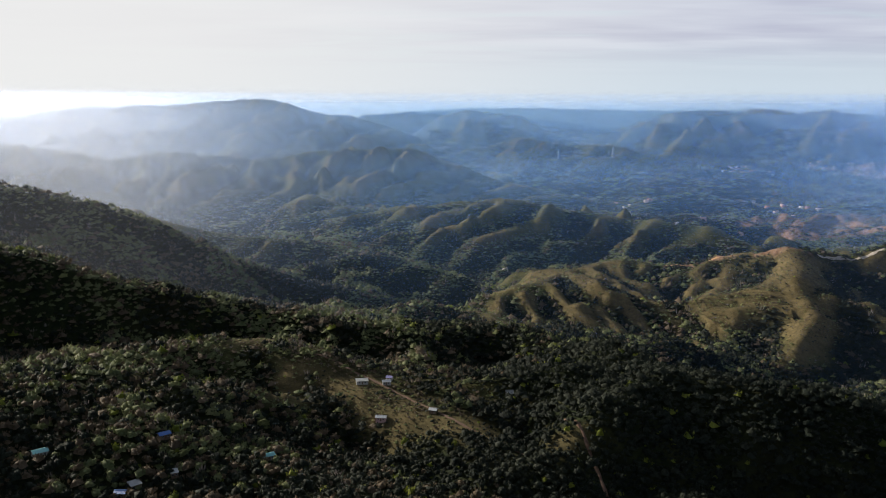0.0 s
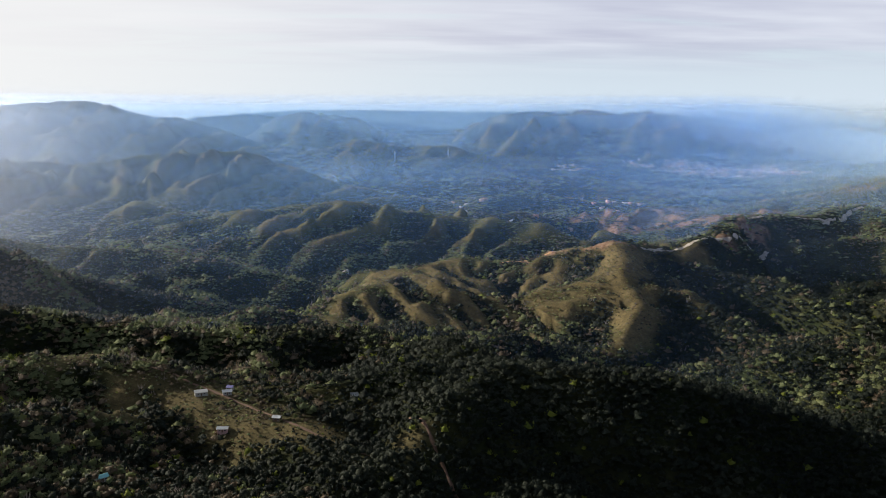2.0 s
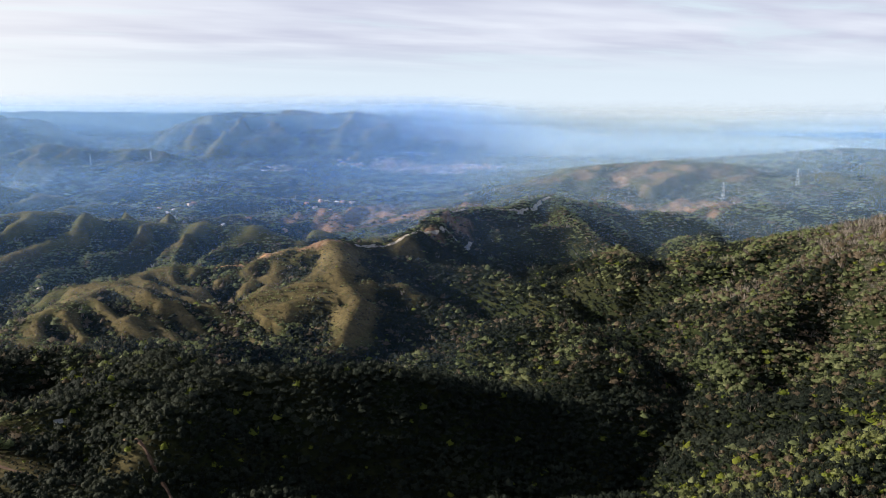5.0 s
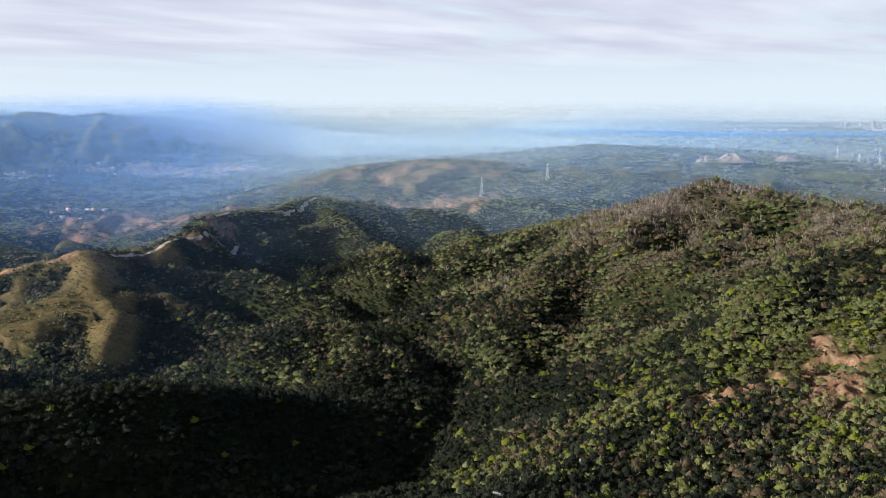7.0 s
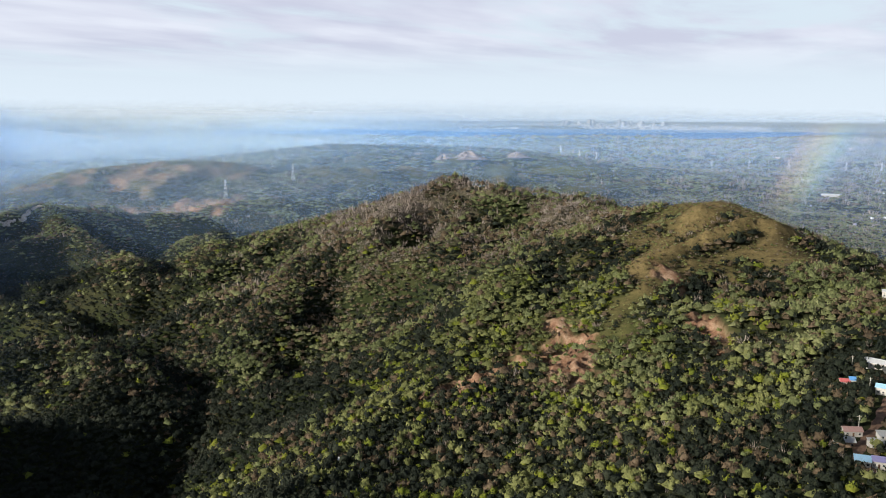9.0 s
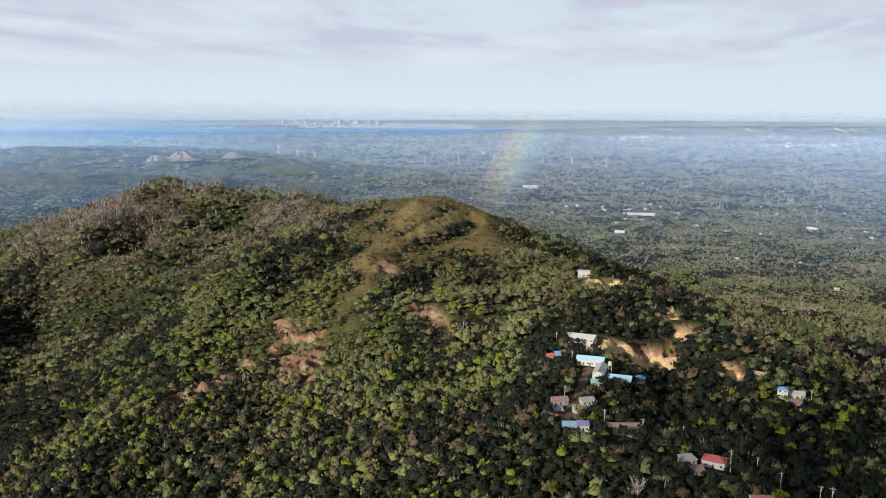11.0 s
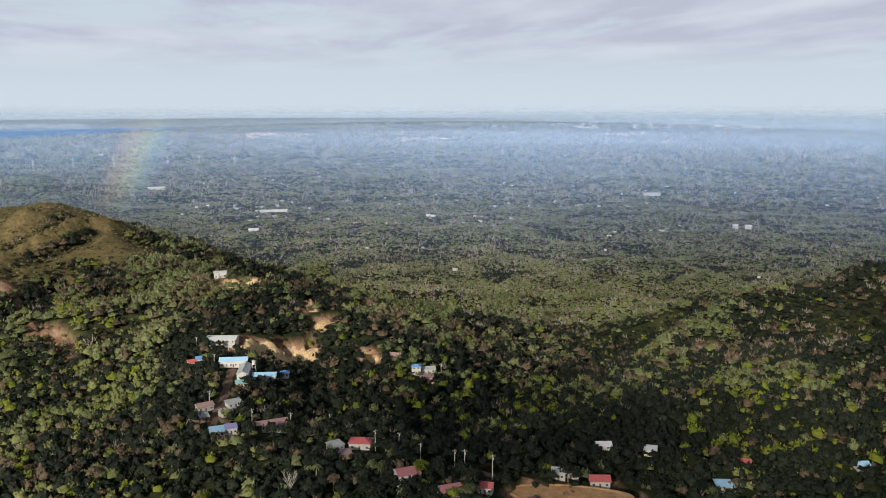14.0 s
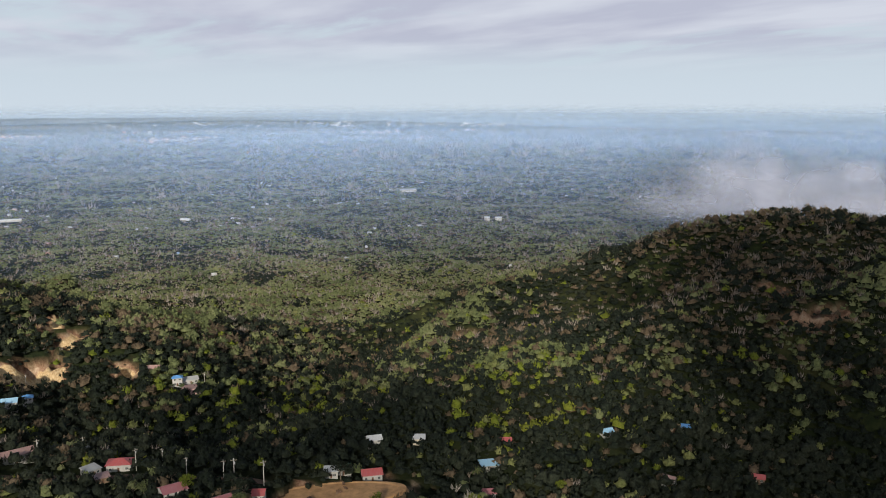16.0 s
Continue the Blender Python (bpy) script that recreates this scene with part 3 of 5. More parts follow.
    v = [bm.verts.new(p) for p in ((x0, y0, z0), (x1, y0, z0), (x1, y1, z0), (x0, y1, z0), (x0, y0, z1), (x1, y0, z1), (x1, y1, z1), (x0, y1, z1))]
    for f in ((3, 2, 1, 0), (4, 5, 6, 7), (0, 1, 5, 4), (1, 2, 6, 5), (2, 3, 7, 6), (3, 0, 4, 7)):
        bm.faces.new([v[i] for i in f])


def tube(bm, a, b, ra, rb, n=6):
    a, b = Vector(a), Vector(b)
    d = (b - a).normalized()
    side = d.orthogonal().normalized()
    other = d.cross(side)
    low = [bm.verts.new(a + ra * (math.cos(k * math.tau / n) * side + math.sin(k * math.tau / n) * other)) for k in range(n)]
    top = [bm.verts.new(b + rb * (math.cos(k * math.tau / n) * side + math.sin(k * math.tau / n) * other)) for k in range(n)]
    for k in range(n):
        bm.faces.new((low[k], low[(k + 1) % n], top[(k + 1) % n], top[k]))
    bm.faces.new(top)
    bm.faces.new(low[::-1])


def mesh_of(name, bm, mat):
    me = bpy.data.meshes.new(name)
    bm.to_mesh(me)
    bm.free()
    me.materials.append(mat)
    return me


def part(name, bm, mat, parent, label=""):
    ob = new(name, mesh_of(name, bm, mat))
    ob.parent = parent
    return tagged(ob, label)


def thing(name, x, y, turn, label, category, group="", dz=0.0):
    """An empty base on the ground; the length of the thing lies square to the eye's line when turn is 0."""
    ob = new(name)
    ob.empty_display_size = 0.5
    ob.matrix_world = pose(x, y, ground_z(x, y) + dz, 0, 0, -math.degrees(math.atan2(x, y)) + turn)
    return tagged(ob, label, category, group)


# ---------------------------------------------------------------- houses
def gable_roof(bm, L, D, h, rise, eave=0.5, thick=0.14):
    x, y = L / 2 + eave, D / 2 + eave
    drop = rise * eave / (D / 2)
    for s in (-1, 1):
        lo, hi = (s * y, h - drop), (0.0, h + rise)
        v = [bm.verts.new(p) for p in ((-x, lo[0], lo[1]), (x, lo[0], lo[1]), (x, hi[0], hi[1]), (-x, hi[0], hi[1]),
                                       (-x, lo[0], lo[1] + thick), (x, lo[0], lo[1] + thick), (x, hi[0], hi[1] + thick), (-x, hi[0], hi[1] + thick))]
        for f in ((3, 2, 1, 0), (4, 5, 6, 7), (0, 1, 5, 4), (1, 2, 6, 5), (2, 3, 7, 6), (3, 0, 4, 7)):
            bm.faces.new([v[i] for i in f])


def lean_roof(bm, L, D, h, rise, eave=0.4, thick=0.12):
    x, y = L / 2 + eave, D / 2 + eave
    v = [bm.verts.new(p) for p in ((-x, -y, h), (x, -y, h), (x, y, h + rise), (-x, y, h + rise), (-x, -y, h + thick), (x, -y, h + thick), (x, y, h + rise + thick), (-x, y, h + rise + thick))]
    for f in ((3, 2, 1, 0), (4, 5, 6, 7), (0, 1, 5, 4), (1, 2, 6, 5), (2, 3, 7, 6), (3, 0, 4, 7)):
        bm.faces.new([v[i] for i in f])


def hip_roof(bm, L, D, h, rise, eave=0.5):
    x, y, r = L / 2 + eave, D / 2 + eave, max(L / 2 - D / 2, 0.3)
    v = [bm.verts.new(p) for p in ((-x, -y, h), (x, -y, h), (x, y, h), (-x, y, h), (-r, 0, h + rise), (r, 0, h + rise))]
    for f in ((0, 1, 5, 4), (2, 3, 4, 5), (1, 2, 5), (3, 0, 4), (3, 2, 1, 0)):
        bm.faces.new([v[i] for i in f])


def house(x, y, L, D, h, roof, wall, label, shape="gable", rise=1.6, turn=0.0, name="house", windows=3, group="", category="house", storeys=1):
    ob = thing(name, x, y, turn, label, category, group, 0.2)
    bm = bmesh.new()
    box(bm, -L / 2, L / 2, -D / 2, D / 2, -2.5, h)
    if shape == "gable":
        for s in (-1, 1):
            e = s * (L / 2 - 0.1)
            v = [bm.verts.new(p) for p in ((e - 0.1, -D / 2, h), (e - 0.1, D / 2, h), (e - 0.1, 0, h + rise - 0.05), (e + 0.1, -D / 2, h), (e + 0.1, D / 2, h), (e + 0.1, 0, h + rise - 0.05))]
            bm.faces.new(v[:3]), bm.faces.new(v[3:][::-1])
    body = part("wall", bm, WALLS[wall], ob)
    bm = bmesh.new()
    {"gable": gable_roof, "lean": lean_roof, "hip": hip_roof}[shape](bm, L, D, h, rise)
    top = part("roof", bm, ROOFS[roof], ob, roof.replace("_", " ") + " roof sheets")
    if shape == "gable":
        bm = bmesh.new()
        box(bm, -L / 2 - 0.5, L / 2 + 0.5, -0.25, 0.25, h + rise + 0.05, h + rise + 0.2)
        part("ridge_cap", bm, ROOFS[roof], top)
    bm = bmesh.new()
    box(bm, -0.45, 0.45, -D / 2 - 0.05, -D / 2 + 0.06, 0, 2.05)
    part("door", bm, DOOR, ob)
    for floor in range(storeys):
        for k in range(windows):
            cx = (k + 0.5) / windows * L - L / 2
            if floor == 0 and abs(cx) < 0.9:
                continue
            z0 = 0.95 + 2.8 * floor
            bm = bmesh.new()
            box(bm, cx - 0.6, cx + 0.6, -D / 2 - 0.06, -D / 2 + 0.05, z0, z0 + 1.15)
            win = part("window", bm, WALLS["white"], ob, "pale window frame")
            for s in (-1, 1):
                bm = bmesh.new()
                box(bm, cx + 0.28 * s - 0.24, cx + 0.28 * s + 0.24, -D / 2 - 0.075, -D / 2 + 0.02, z0 + 0.08, z0 + 1.07)
                part("pane", bm, GLASS, win)
    return ob


CLEARED = []
VILLAGE, HUTS, RIM = "houses of the ridge village", "huts on the slopes", "houses round the clay pad"


def put(x, y, L, D, *rest, **more):
    CLEARED.append((x, y, 0.5 * max(L, D) + 0.6))
    more.setdefault("group", VILLAGE)
    return house(x, y, L, D, *rest, **more)


put(593, 7, 20, 12, 2.8, "white", "grey", "long white-roofed hall below the sandy cut", rise=1.3, turn=-14, windows=6, name="village_hall", category="hall")
put(559, 26, 5.2, 5, 3, "red", "white", "small house under faded red roof sheets", rise=1.2, turn=10)
put(561, 21, 5, 5, 3.2, "blue", "white", "small house under bright blue roof sheets", rise=1.2, turn=10)
put(546, 0, 17, 6, 4.2, "pale_blue", "white", "school building with a pale blue roof", rise=1.4, turn=-8, windows=6, name="school_building", category="school")
put(529, -6, 20, 6.5, 4.0, "grey", "white", "long grey-roofed school block with a white gable", rise=1.5, turn=82, windows=6, name="school_building", category="school")
put(525, -18, 14, 7, 4.0, "pale_blue", "white", "school building under light blue sheets", rise=1.4, turn=-8, windows=5, name="school_building", category="school")
put(538, -31, 5.5, 5, 5.4, "blue", "white", "two-storey white house with a blue hip roof", "hip", 1.5, 0, windows=2, storeys=2)
put(512, -4, 7, 4, 2.6, "teal", "grey", "low shed with a greenish roof by the road", "lean", 0.6, 0, windows=2)
put(470, 1, 8, 6, 5.0, "grey", "white", "white house with a grey roof beside the road", "lean", 0.8, 20, windows=3, storeys=2)
put(463, 5, 7, 6, 3, "grey", "grey", "grey block house with a sheet roof", "lean", 0.7, 25)
put(475, 17, 9, 6, 3, "rusty", "grey", "house with rusty sheets at the road bend", rise=1.3, turn=20)
put(460, 20, 10, 7, 3, "grey", "wood", "low house under grey weathered sheets", rise=1.3, turn=15)
put(438, 10, 7, 6, 3, "pale_blue", "white", "house with pale blue roof sheets", "lean", 0.8, 5)
put(440, 3, 6, 5, 3.2, "purple", "white", "house with violet and white roof sheets", "lean", 0.9, 5)
put(445, -18, 16, 7, 4.5, "rusty", "white", "long white house under patched rusty roof", rise=1.6, turn=12, windows=5, storeys=1)
put(456, -42, 8, 5, 2.8, "grey", "grey", "grey shed among trees", rise=1.0, turn=-10, windows=2)
put(452, -49, 6, 5, 2.8, "grey", "wood", "small grey-roofed hut among trees", "lean", 0.8, 20, windows=2)
put(409, -60, 11, 8, 3.4, "red", "white", "house with a broad red hip roof", "hip", 2.0, -12, windows=3)
put(408, -47, 7, 6, 2.8, "grey", "grey", "low house with broken grey sheets", "lean", 0.7, 30, windows=2)
put(396, -50, 6, 5, 2.6, "rusty", "wood", "open shed with rusty sheets", "lean", 0.6, 10, windows=1)
put(354, -72, 10, 8, 5.2, "magenta", "white", "two-storey white house with a dull red roof", rise=1.6, turn=18, windows=3, storeys=2)
put(541, -117, 6, 5, 5.2, "blue", "white", "tall white house with a blue roof at the slope", "hip", 1.4, 0, windows=2, storeys=2)
put(545, -126, 9, 6, 3, "grey", "white", "white house with a grey roof at the slope", rise=1.2, turn=8)
put(532, -122, 9, 6, 3, "rusty", "pink", "low pink house with rusty sheets", "lean", 0.8, 0)
put(560, -106, 9, 5, 2.8, "rusty", "wood", "wooden house under rusty sheets", rise=1.1, turn=-15)
put(734, 8, 10, 6, 4.5, "white", "white", "white house under the yellow cut", "lean", 0.6, 0, windows=3)
put(334, -87, 10, 7, 3.4, "magenta", "white", "house with dull red sheets by the clay pad", rise=1.5, turn=20, group=RIM)
put(336, -103, 6, 6, 3, "red", "white", "small red-roofed house by the clay pad", rise=1.3, turn=-10, group=RIM)
put(350, -142, 6, 5, 3.2, "white", "white", "small white house on the rim of the pad", "lean", 0.7, 0, windows=2, group=RIM)
put(352, -149, 7, 6, 3.2, "green", "white", "white house with a dark green roof", rise=1.3, turn=0, group=RIM)
put(345, -160, 9, 7, 3.2, "red", "white", "white house with a dark red roof", rise=1.5, turn=8, group=RIM)
put(376, -176, 7, 6, 5.0, "white", "white", "tall white house among palms", rise=1.3, turn=12, windows=2, storeys=2, group=RIM)
put(371, -199, 6, 5, 3, "white", "cream", "small house with a white roof", "lean", 0.7, 0, windows=2, group=RIM)
put(336, -219, 9, 6, 2.8, "pale_blue", "grey", "low house with pale blue sheets", "lean", 0.8, 15, group=HUTS)
put(363, -247, 6, 5, 2.8, "red", "wood", "hut with a red roof in the forest", rise=1.2, turn=0, windows=2, group=HUTS)
put(298, -302, 6, 5, 3.4, "rusty", "white", "white hut with a steep brown roof", rise=1.6, turn=-20, windows=2, group=HUTS)
put(347, -303, 6, 5, 2.8, "pale_blue", "white", "hut with a round grey-blue roof", rise=1.2, turn=30, windows=2, group=HUTS)
put(343, -350, 6, 5, 2.8, "thatch", "wood", "thatched hut on a brown clearing", "hip", 1.8, 0, windows=2, group=HUTS)
put(341, -357, 5, 4, 2.6, "blue", "white", "hut with a bright blue roof", "lean", 0.6, 0, windows=2, group=HUTS)
put(314, -204, 7, 5, 2.8, "magenta", "white", "hut with a dull crimson roof in the forest", rise=1.2, turn=10, windows=2, group=HUTS)
put(283, -350, 6, 5, 2.8, "red", "wood", "hut with a red roof under tall trees", rise=1.2, turn=0, windows=2, group=HUTS)
for hx, hy, hl, hd, rk, wk, lb in (
        (-244, 777, 11, 6, "white", "white", "white-roofed house alone on the dark flank"), (-48, 715, 7, 5, "white", "white", "white hut on the dry spur"),
        (-69, 715, 10, 5, "grey", "white", "grey-roofed hut on the dry spur"), (-46, 727, 5, 5, "purple", "white", "small hut with violet sheets on the spur"),
        (-7, 654, 6, 5, "white", "wood", "hut with a white roof beside the track"), (-48, 651, 8, 5, "white", "pink", "hut with white and pink sheets"),
        (56, 690, 6, 6, "grey", "white", "pale square hut in dark forest"), (-234, 477, 8, 6, "teal", "white", "hut with a teal roof in the forest"),
        (-178, 451, 6, 5, "tarp", "wood", "hut under a blue tarpaulin"), (-173, 459, 6, 5, "grey", "wood", "hut with grey sheets in the forest"),
        (-156, 476, 4, 4, "white", "wood", "tiny shelter with a white roof"), (-111, 524, 7, 5, "teal", "white", "hut with a pale teal roof"),
        (-174, 515, 7, 5, "tarp", "wood", "shelter under dark blue sheets"), (423, 385, 5, 4, "white", "wood", "white-roofed hut at the valley bottom"),
        (379, 500, 7, 4, "grey", "wood", "grey hut in the shaded valley"), (535, 344, 6, 4, "grey", "white", "hut in scrub on the slope"),
        (429, 304, 5, 4, "white", "wood", "small white-roofed hut in scrub"), (330, 290, 6, 4, "grey", "wood", "grey hut under trees"),
        (314, 289, 7, 4, "white", "wood", "hut with pale sheets under trees"), (388, 510, 8, 5, "rusty", "wood", "brown hut in the shaded valley"),
        (412, 489, 6, 5, "grey", "wood", "low grey hut in the shaded valley")):
    put(hx, hy, hl, hd, 2.7, rk, wk, lb, "gable" if (hx + hy) % 2 else "lean", 1.0, (hx * 7 + hy) % 50 - 25, name="hut", windows=2, group=HUTS)


# ---------------------------------------------------------------- village furniture
def utility_pole(x, y, h=10.0, turn=0.0):
    ob = thing("utility_pole", x, y, turn, "slender concrete utility pole with a crossarm", "pole", "poles of the village")
    bm = bmesh.new()
    tube(bm, (0, 0, -1), (0, 0, h), 0.22, 0.13, 8)
    part("shaft", bm, CEMENT, ob)
    bm = bmesh.new()
    box(bm, -1.1, 1.1, -0.08, 0.08, h - 0.9, h - 0.72)
    arm = part("crossarm", bm, TIMBER, ob)
    for k in (-0.95, -0.4, 0.4, 0.95):
        bm = bmesh.new()
        tube(bm, (k, 0, h - 0.72), (k, 0, h - 0.5), 0.07, 0.05, 6)
        part("insulator", bm, WALLS["white"], arm)
    bm = bmesh.new()
    tube(bm, (0.3, 0, h - 2.3), (0.3, 0, h - 1.4), 0.22, 0.22, 8)
    part("transformer", bm, STEEL, ob)
    return ob


first_pole = utility_pole(478, 14)
for qx, qy, qh, qt in ((590, 24, 9, 10), (566, 3, 9, 0), (548, 12, 9, 5), (446, -8, 11, 20), (447, -28, 11, 0), (458, -50, 9, 0), (402, -66, 11, 30), (402, -78, 9, 0),
                       (380, -84, 9, 10), (362, -96, 10, 0), (349, -110, 12, 15), (356, -99, 12, 0), (545, -135, 9, 0), (575, -33, 8, 0)):
    copy_thing(first_pole, pose(qx, qy, ground_z(qx, qy), 0, 0, -math.degrees(math.atan2(qx, qy)) + qt) @ Matrix.Scale(qh / 10, 4))

tower = thing("water_tower", 533, -12, 0, "white water tank on a slim steel frame", "water tower")
for sx in (-1, 1):
    for sy in (-1, 1):
        bm = bmesh.new()
        tube(bm, (1.3 * sx, 1.3 * sy, -1), (0.8 * sx, 0.8 * sy, 6.5), 0.13, 0.1, 6)
        part("leg", bm, STEEL, tower)
for z in (2.2, 4.6):
    bm = bmesh.new()
    w = 1.3 - 0.5 * z / 6.5
    for p, q in (((-w, -w), (w, -w)), ((w, -w), (w, w)), ((w, w), (-w, w)), ((-w, w), (-w, -w))):
        tube(bm, (*p, z), (*q, z), 0.06, 0.06, 5)
    part("brace", bm, STEEL, tower)
bm = bmesh.new()
tube(bm, (0, 0, 6.5), (0, 0, 8.9), 1.15, 1.15, 14)
tank = part("tank", bm, WALLS["white"], tower)
bm = bmesh.new()
tube(bm, (0, 0, 8.9), (0, 0, 9.4), 1.2, 0.15, 14)
part("lid", bm, WALLS["white"], tank)


# ---------------------------------------------------------------- tracks, clay pad, heaps
def track(points, width, mat, label, lift=0.5):
    dense = []
    for (ax, ay), (bx, by) in zip(points[:-1], points[1:]):
        n = max(2, int(math.hypot(bx - ax, by - ay) / 5))
        dense += [(ax + (bx - ax) * k / n, ay + (by - ay) * k / n) for k in range(n)]
    dense.append(points[-1])
    bm, rows = bmesh.new(), []
    for k, (x, y) in enumerate(dense):
        qx, qy = dense[min(k + 1, len(dense) - 1)]
        ox, oy = dense[max(k - 1, 0)]
        d = Vector((qx - ox, qy - oy, 0)).normalized()
        side = Vector((-d.y, d.x, 0))
        w = width * (0.5 + 0.14 * math.sin(k * 1.7))
        CLEARED.append((x, y, width * 0.5 + (2.6 if width == 5.0 else 1.2)))
        row = []
        for f in (-1, 0, 1):
            p = Vector((x, y, 0)) + side * w * f
            row.append(bm.verts.new(placed(p.x, p.y, ground_z(p.x, p.y) + lift - (0.3 if f else 0))))
        rows.append(row)
    for a, b in zip(rows[:-1], rows[1:]):
        for k in range(2):
            bm.faces.new((a[k], a[k + 1], b[k + 1], b[k]))
    return tagged(new("road", mesh_of("road", bm, mat)), label, "road", kind="structure")


track([(540, 1), (520, 4), (494, 6), (478, 9), (463, 12), (445, 13), (430, 4), (420, -20), (408, -38), (392, -68), (370, -92), (352, -112)], 5.0, TRACK, "brown earth road through the ridge village")
track([(-130, 765), (-93, 752), (-60, 722), (-30, 690), (0, 650), (30, 610), (60, 575)], 2.8, TRACK, "brown track along the dry spur")
track([(92, 630), (101, 599), (108, 561), (111, 520), (104, 470)], 2.6, TRACK, "reddish track in the dark hollow")
track([(616, 1402), (660, 1412), (700, 1412), (750, 1430), (788, 1444), (830, 1452), (860, 1448), (884, 1454), (905, 1478)], 8.0, PALE_EARTH, "pale dirt road along the hill crest")
track([(905, 1560), (960, 1576), (1010, 1580), (1060, 1574), (1121, 1570), (1160, 1590), (1190, 1600)], 8.0, PALE_EARTH, "pale dirt road over the far crest")
track([(395, 1512), (440, 1500), (480, 1484)], 9.0, CLAY, "red earth road cut on the crest")
track([(120, 1735), (169, 1727), (215, 1725)], 9.0, PALE_EARTH, "pale track in the valley bottom")

CLEARED += [(578, -20, 9), (580, -32, 8), (562, -90, 8), (737, -22, 8), (738, -12, 8), (736, -2, 7), (728, -22, 8), (727, -10, 8), (748, -16, 8), (746, -4, 8), (640, -58, 7), (620, -66, 6)]
for off in (-28, -14, 0, 14, 28):
    CLEARED.append((326, -140 + off, 15))
pad = thing("clay_pad", 333, -140, 0, "levelled ochre clay pad with a worn rim", "clearing")
bm = bmesh.new()
ring = []
for level, z in ((1.0, -3.0), (0.94, 0.55), (0.86, 0.75), (0.80, 0.35), (0.0, 0.3)):
    ring.append([bm.verts.new((30 * level * (1 + 0.05 * math.sin(3 * a)) * math.cos(a), 12 * level * (1 + 0.06 * math.cos(2 * a)) * math.sin(a), z)) for a in [k * math.tau / 40 for k in range(40)]])
for a, b in zip(ring[:-1], ring[1:]):
    for k in range(40):
        bm.faces.new((a[k], a[(k + 1) % 40], b[(k + 1) % 40], b[k]))
bmesh.ops.remove_doubles(bm, verts=bm.verts, dist=0.01)
part("surface", bm, CLAY, pad)


SAND = plain_material("quarry_sand", (0.25, 0.205, 0.18), 0.95, 0.0, 0.35, 0.05, 0.5)


def heap(x, y, wide, tall, seed):
    """A tipped heap of sand with gullies."""
    X, Y, Z = (float(v) for v in placed(x, y, ground_z(x, y)))
    f = float(drawn_in(math.hypot(x, y))) / math.hypot(x, y)
    bm, rows = bmesh.new(), []
    for i in range(9):
        t = i / 8
        row = []
        for k in range(28):
            a = k * math.tau / 28
            r = wide * f * t * (1 + 0.22 * math.sin(2 * a + seed) + 0.12 * math.sin(5 * a + seed) * t + 0.07 * math.sin(11 * a + 2 * seed))
            row.append(bm.verts.new((r * math.cos(a), r * math.sin(a), f * (tall * (1 - smooth01(np.float64(t), -0.25, 1.0) * 1.09 + 0.09) * (1 + 0.5 * math.sin(3 * a + 1.7 * seed) * t * (1 - t) * 2 + 0.22 * math.sin(9 * a + seed) * t * (1 - t) * 4 - 0.25 * (1 - t) * (i % 2)) - 4 * t))))
        rows.append(row)
    for a, b in zip(rows[:-1], rows[1:]):
        for k in range(28):
            bm.faces.new((a[k], b[k], b[(k + 1) % 28], a[(k + 1) % 28]))
    bmesh.ops.remove_doubles(bm, verts=bm.verts, dist=0.01)
    ob = new("sand_heap", mesh_of("sand_heap", bm, SAND))
    ob.matrix_world = pose(X, Y, Z, 0, 0, 20 * seed)
    return tagged(ob, "tall pale heap of quarried sand on the plain", "sand heap", "sand heaps")


heap(2965, 1600, 60, 30, 1), heap(3010, 1512, 90, 28, 2), heap(3239, 1411, 70, 20, 3)


# ---------------------------------------------------------------- long sheds and pylons on the plain
def far_shed(x, y, L, D, h, roof, turn, label):
    ob = house(x, y, L, D, h, roof, "white", label, "gable", 2.5, turn, "shed", 0, "sheds on the plain", "shed")
    X, Y, Z = (float(v) for v in placed(x, y, ground_z(x, y) + 1.5))
    f = float(drawn_in(math.hypot(x, y))) / math.hypot(x, y)
    ob.matrix_world = pose(X, Y, Z, 0, 0, -math.degrees(math.atan2(x, y)) + turn) @ Matrix.Scale(f, 4)
    CLEARED.append((x, y, 0.4 * L + 6))
    return ob


far_shed(2722, -139, 84, 11, 3, "white", 3, "long white poultry shed among trees")
far_shed(2354, -66, 26, 9, 3, "white", -5, "white-roofed shed among trees")
far_shed(2611, -615, 32, 10, 3, "white", -35, "white warehouse roof among trees")
far_shed(2051, -1364, 18, 14, 9, "white", 0, "white building on the dim plain")
far_shed(2075, -1340, 14, 12, 9, "white", 10, "small white building on the dim plain")
far_shed(2931, -1534, 60, 24, 8, "grey", 20, "long grey shed on the plain")
far_shed(3350, 250, 60, 24, 8, "white", 8, "pale shed far off on the plain")


def pylon():
    ob = tagged(new("pylon"), "tall lattice power pylon on the plain", "pylon", "pylons on the plain")
    H, base, top = 52.0, 4.6, 0.9
    for sx in (-1, 1):
        for sy in (-1, 1):
            bm = bmesh.new()
            tube(bm, (base * sx, base * sy, -2), (top * sx, top * sy, H), 0.45, 0.3, 4)
            part("leg", bm, STEEL, ob)
    for side in range(4):
        bm = bmesh.new()
        turn = Matrix.Rotation(side * math.pi / 2, 3, "Z")
        for k in range(6):
            z0, z1 = k * H / 6, (k + 1) * H / 6
            w0, w1 = base + (top - base) * k / 6, base + (top - base) * (k + 1) / 6
            tube(bm, turn @ Vector((-w0, w0, z0)), turn @ Vector((w1, w1, z1)), 0.2, 0.2, 3)
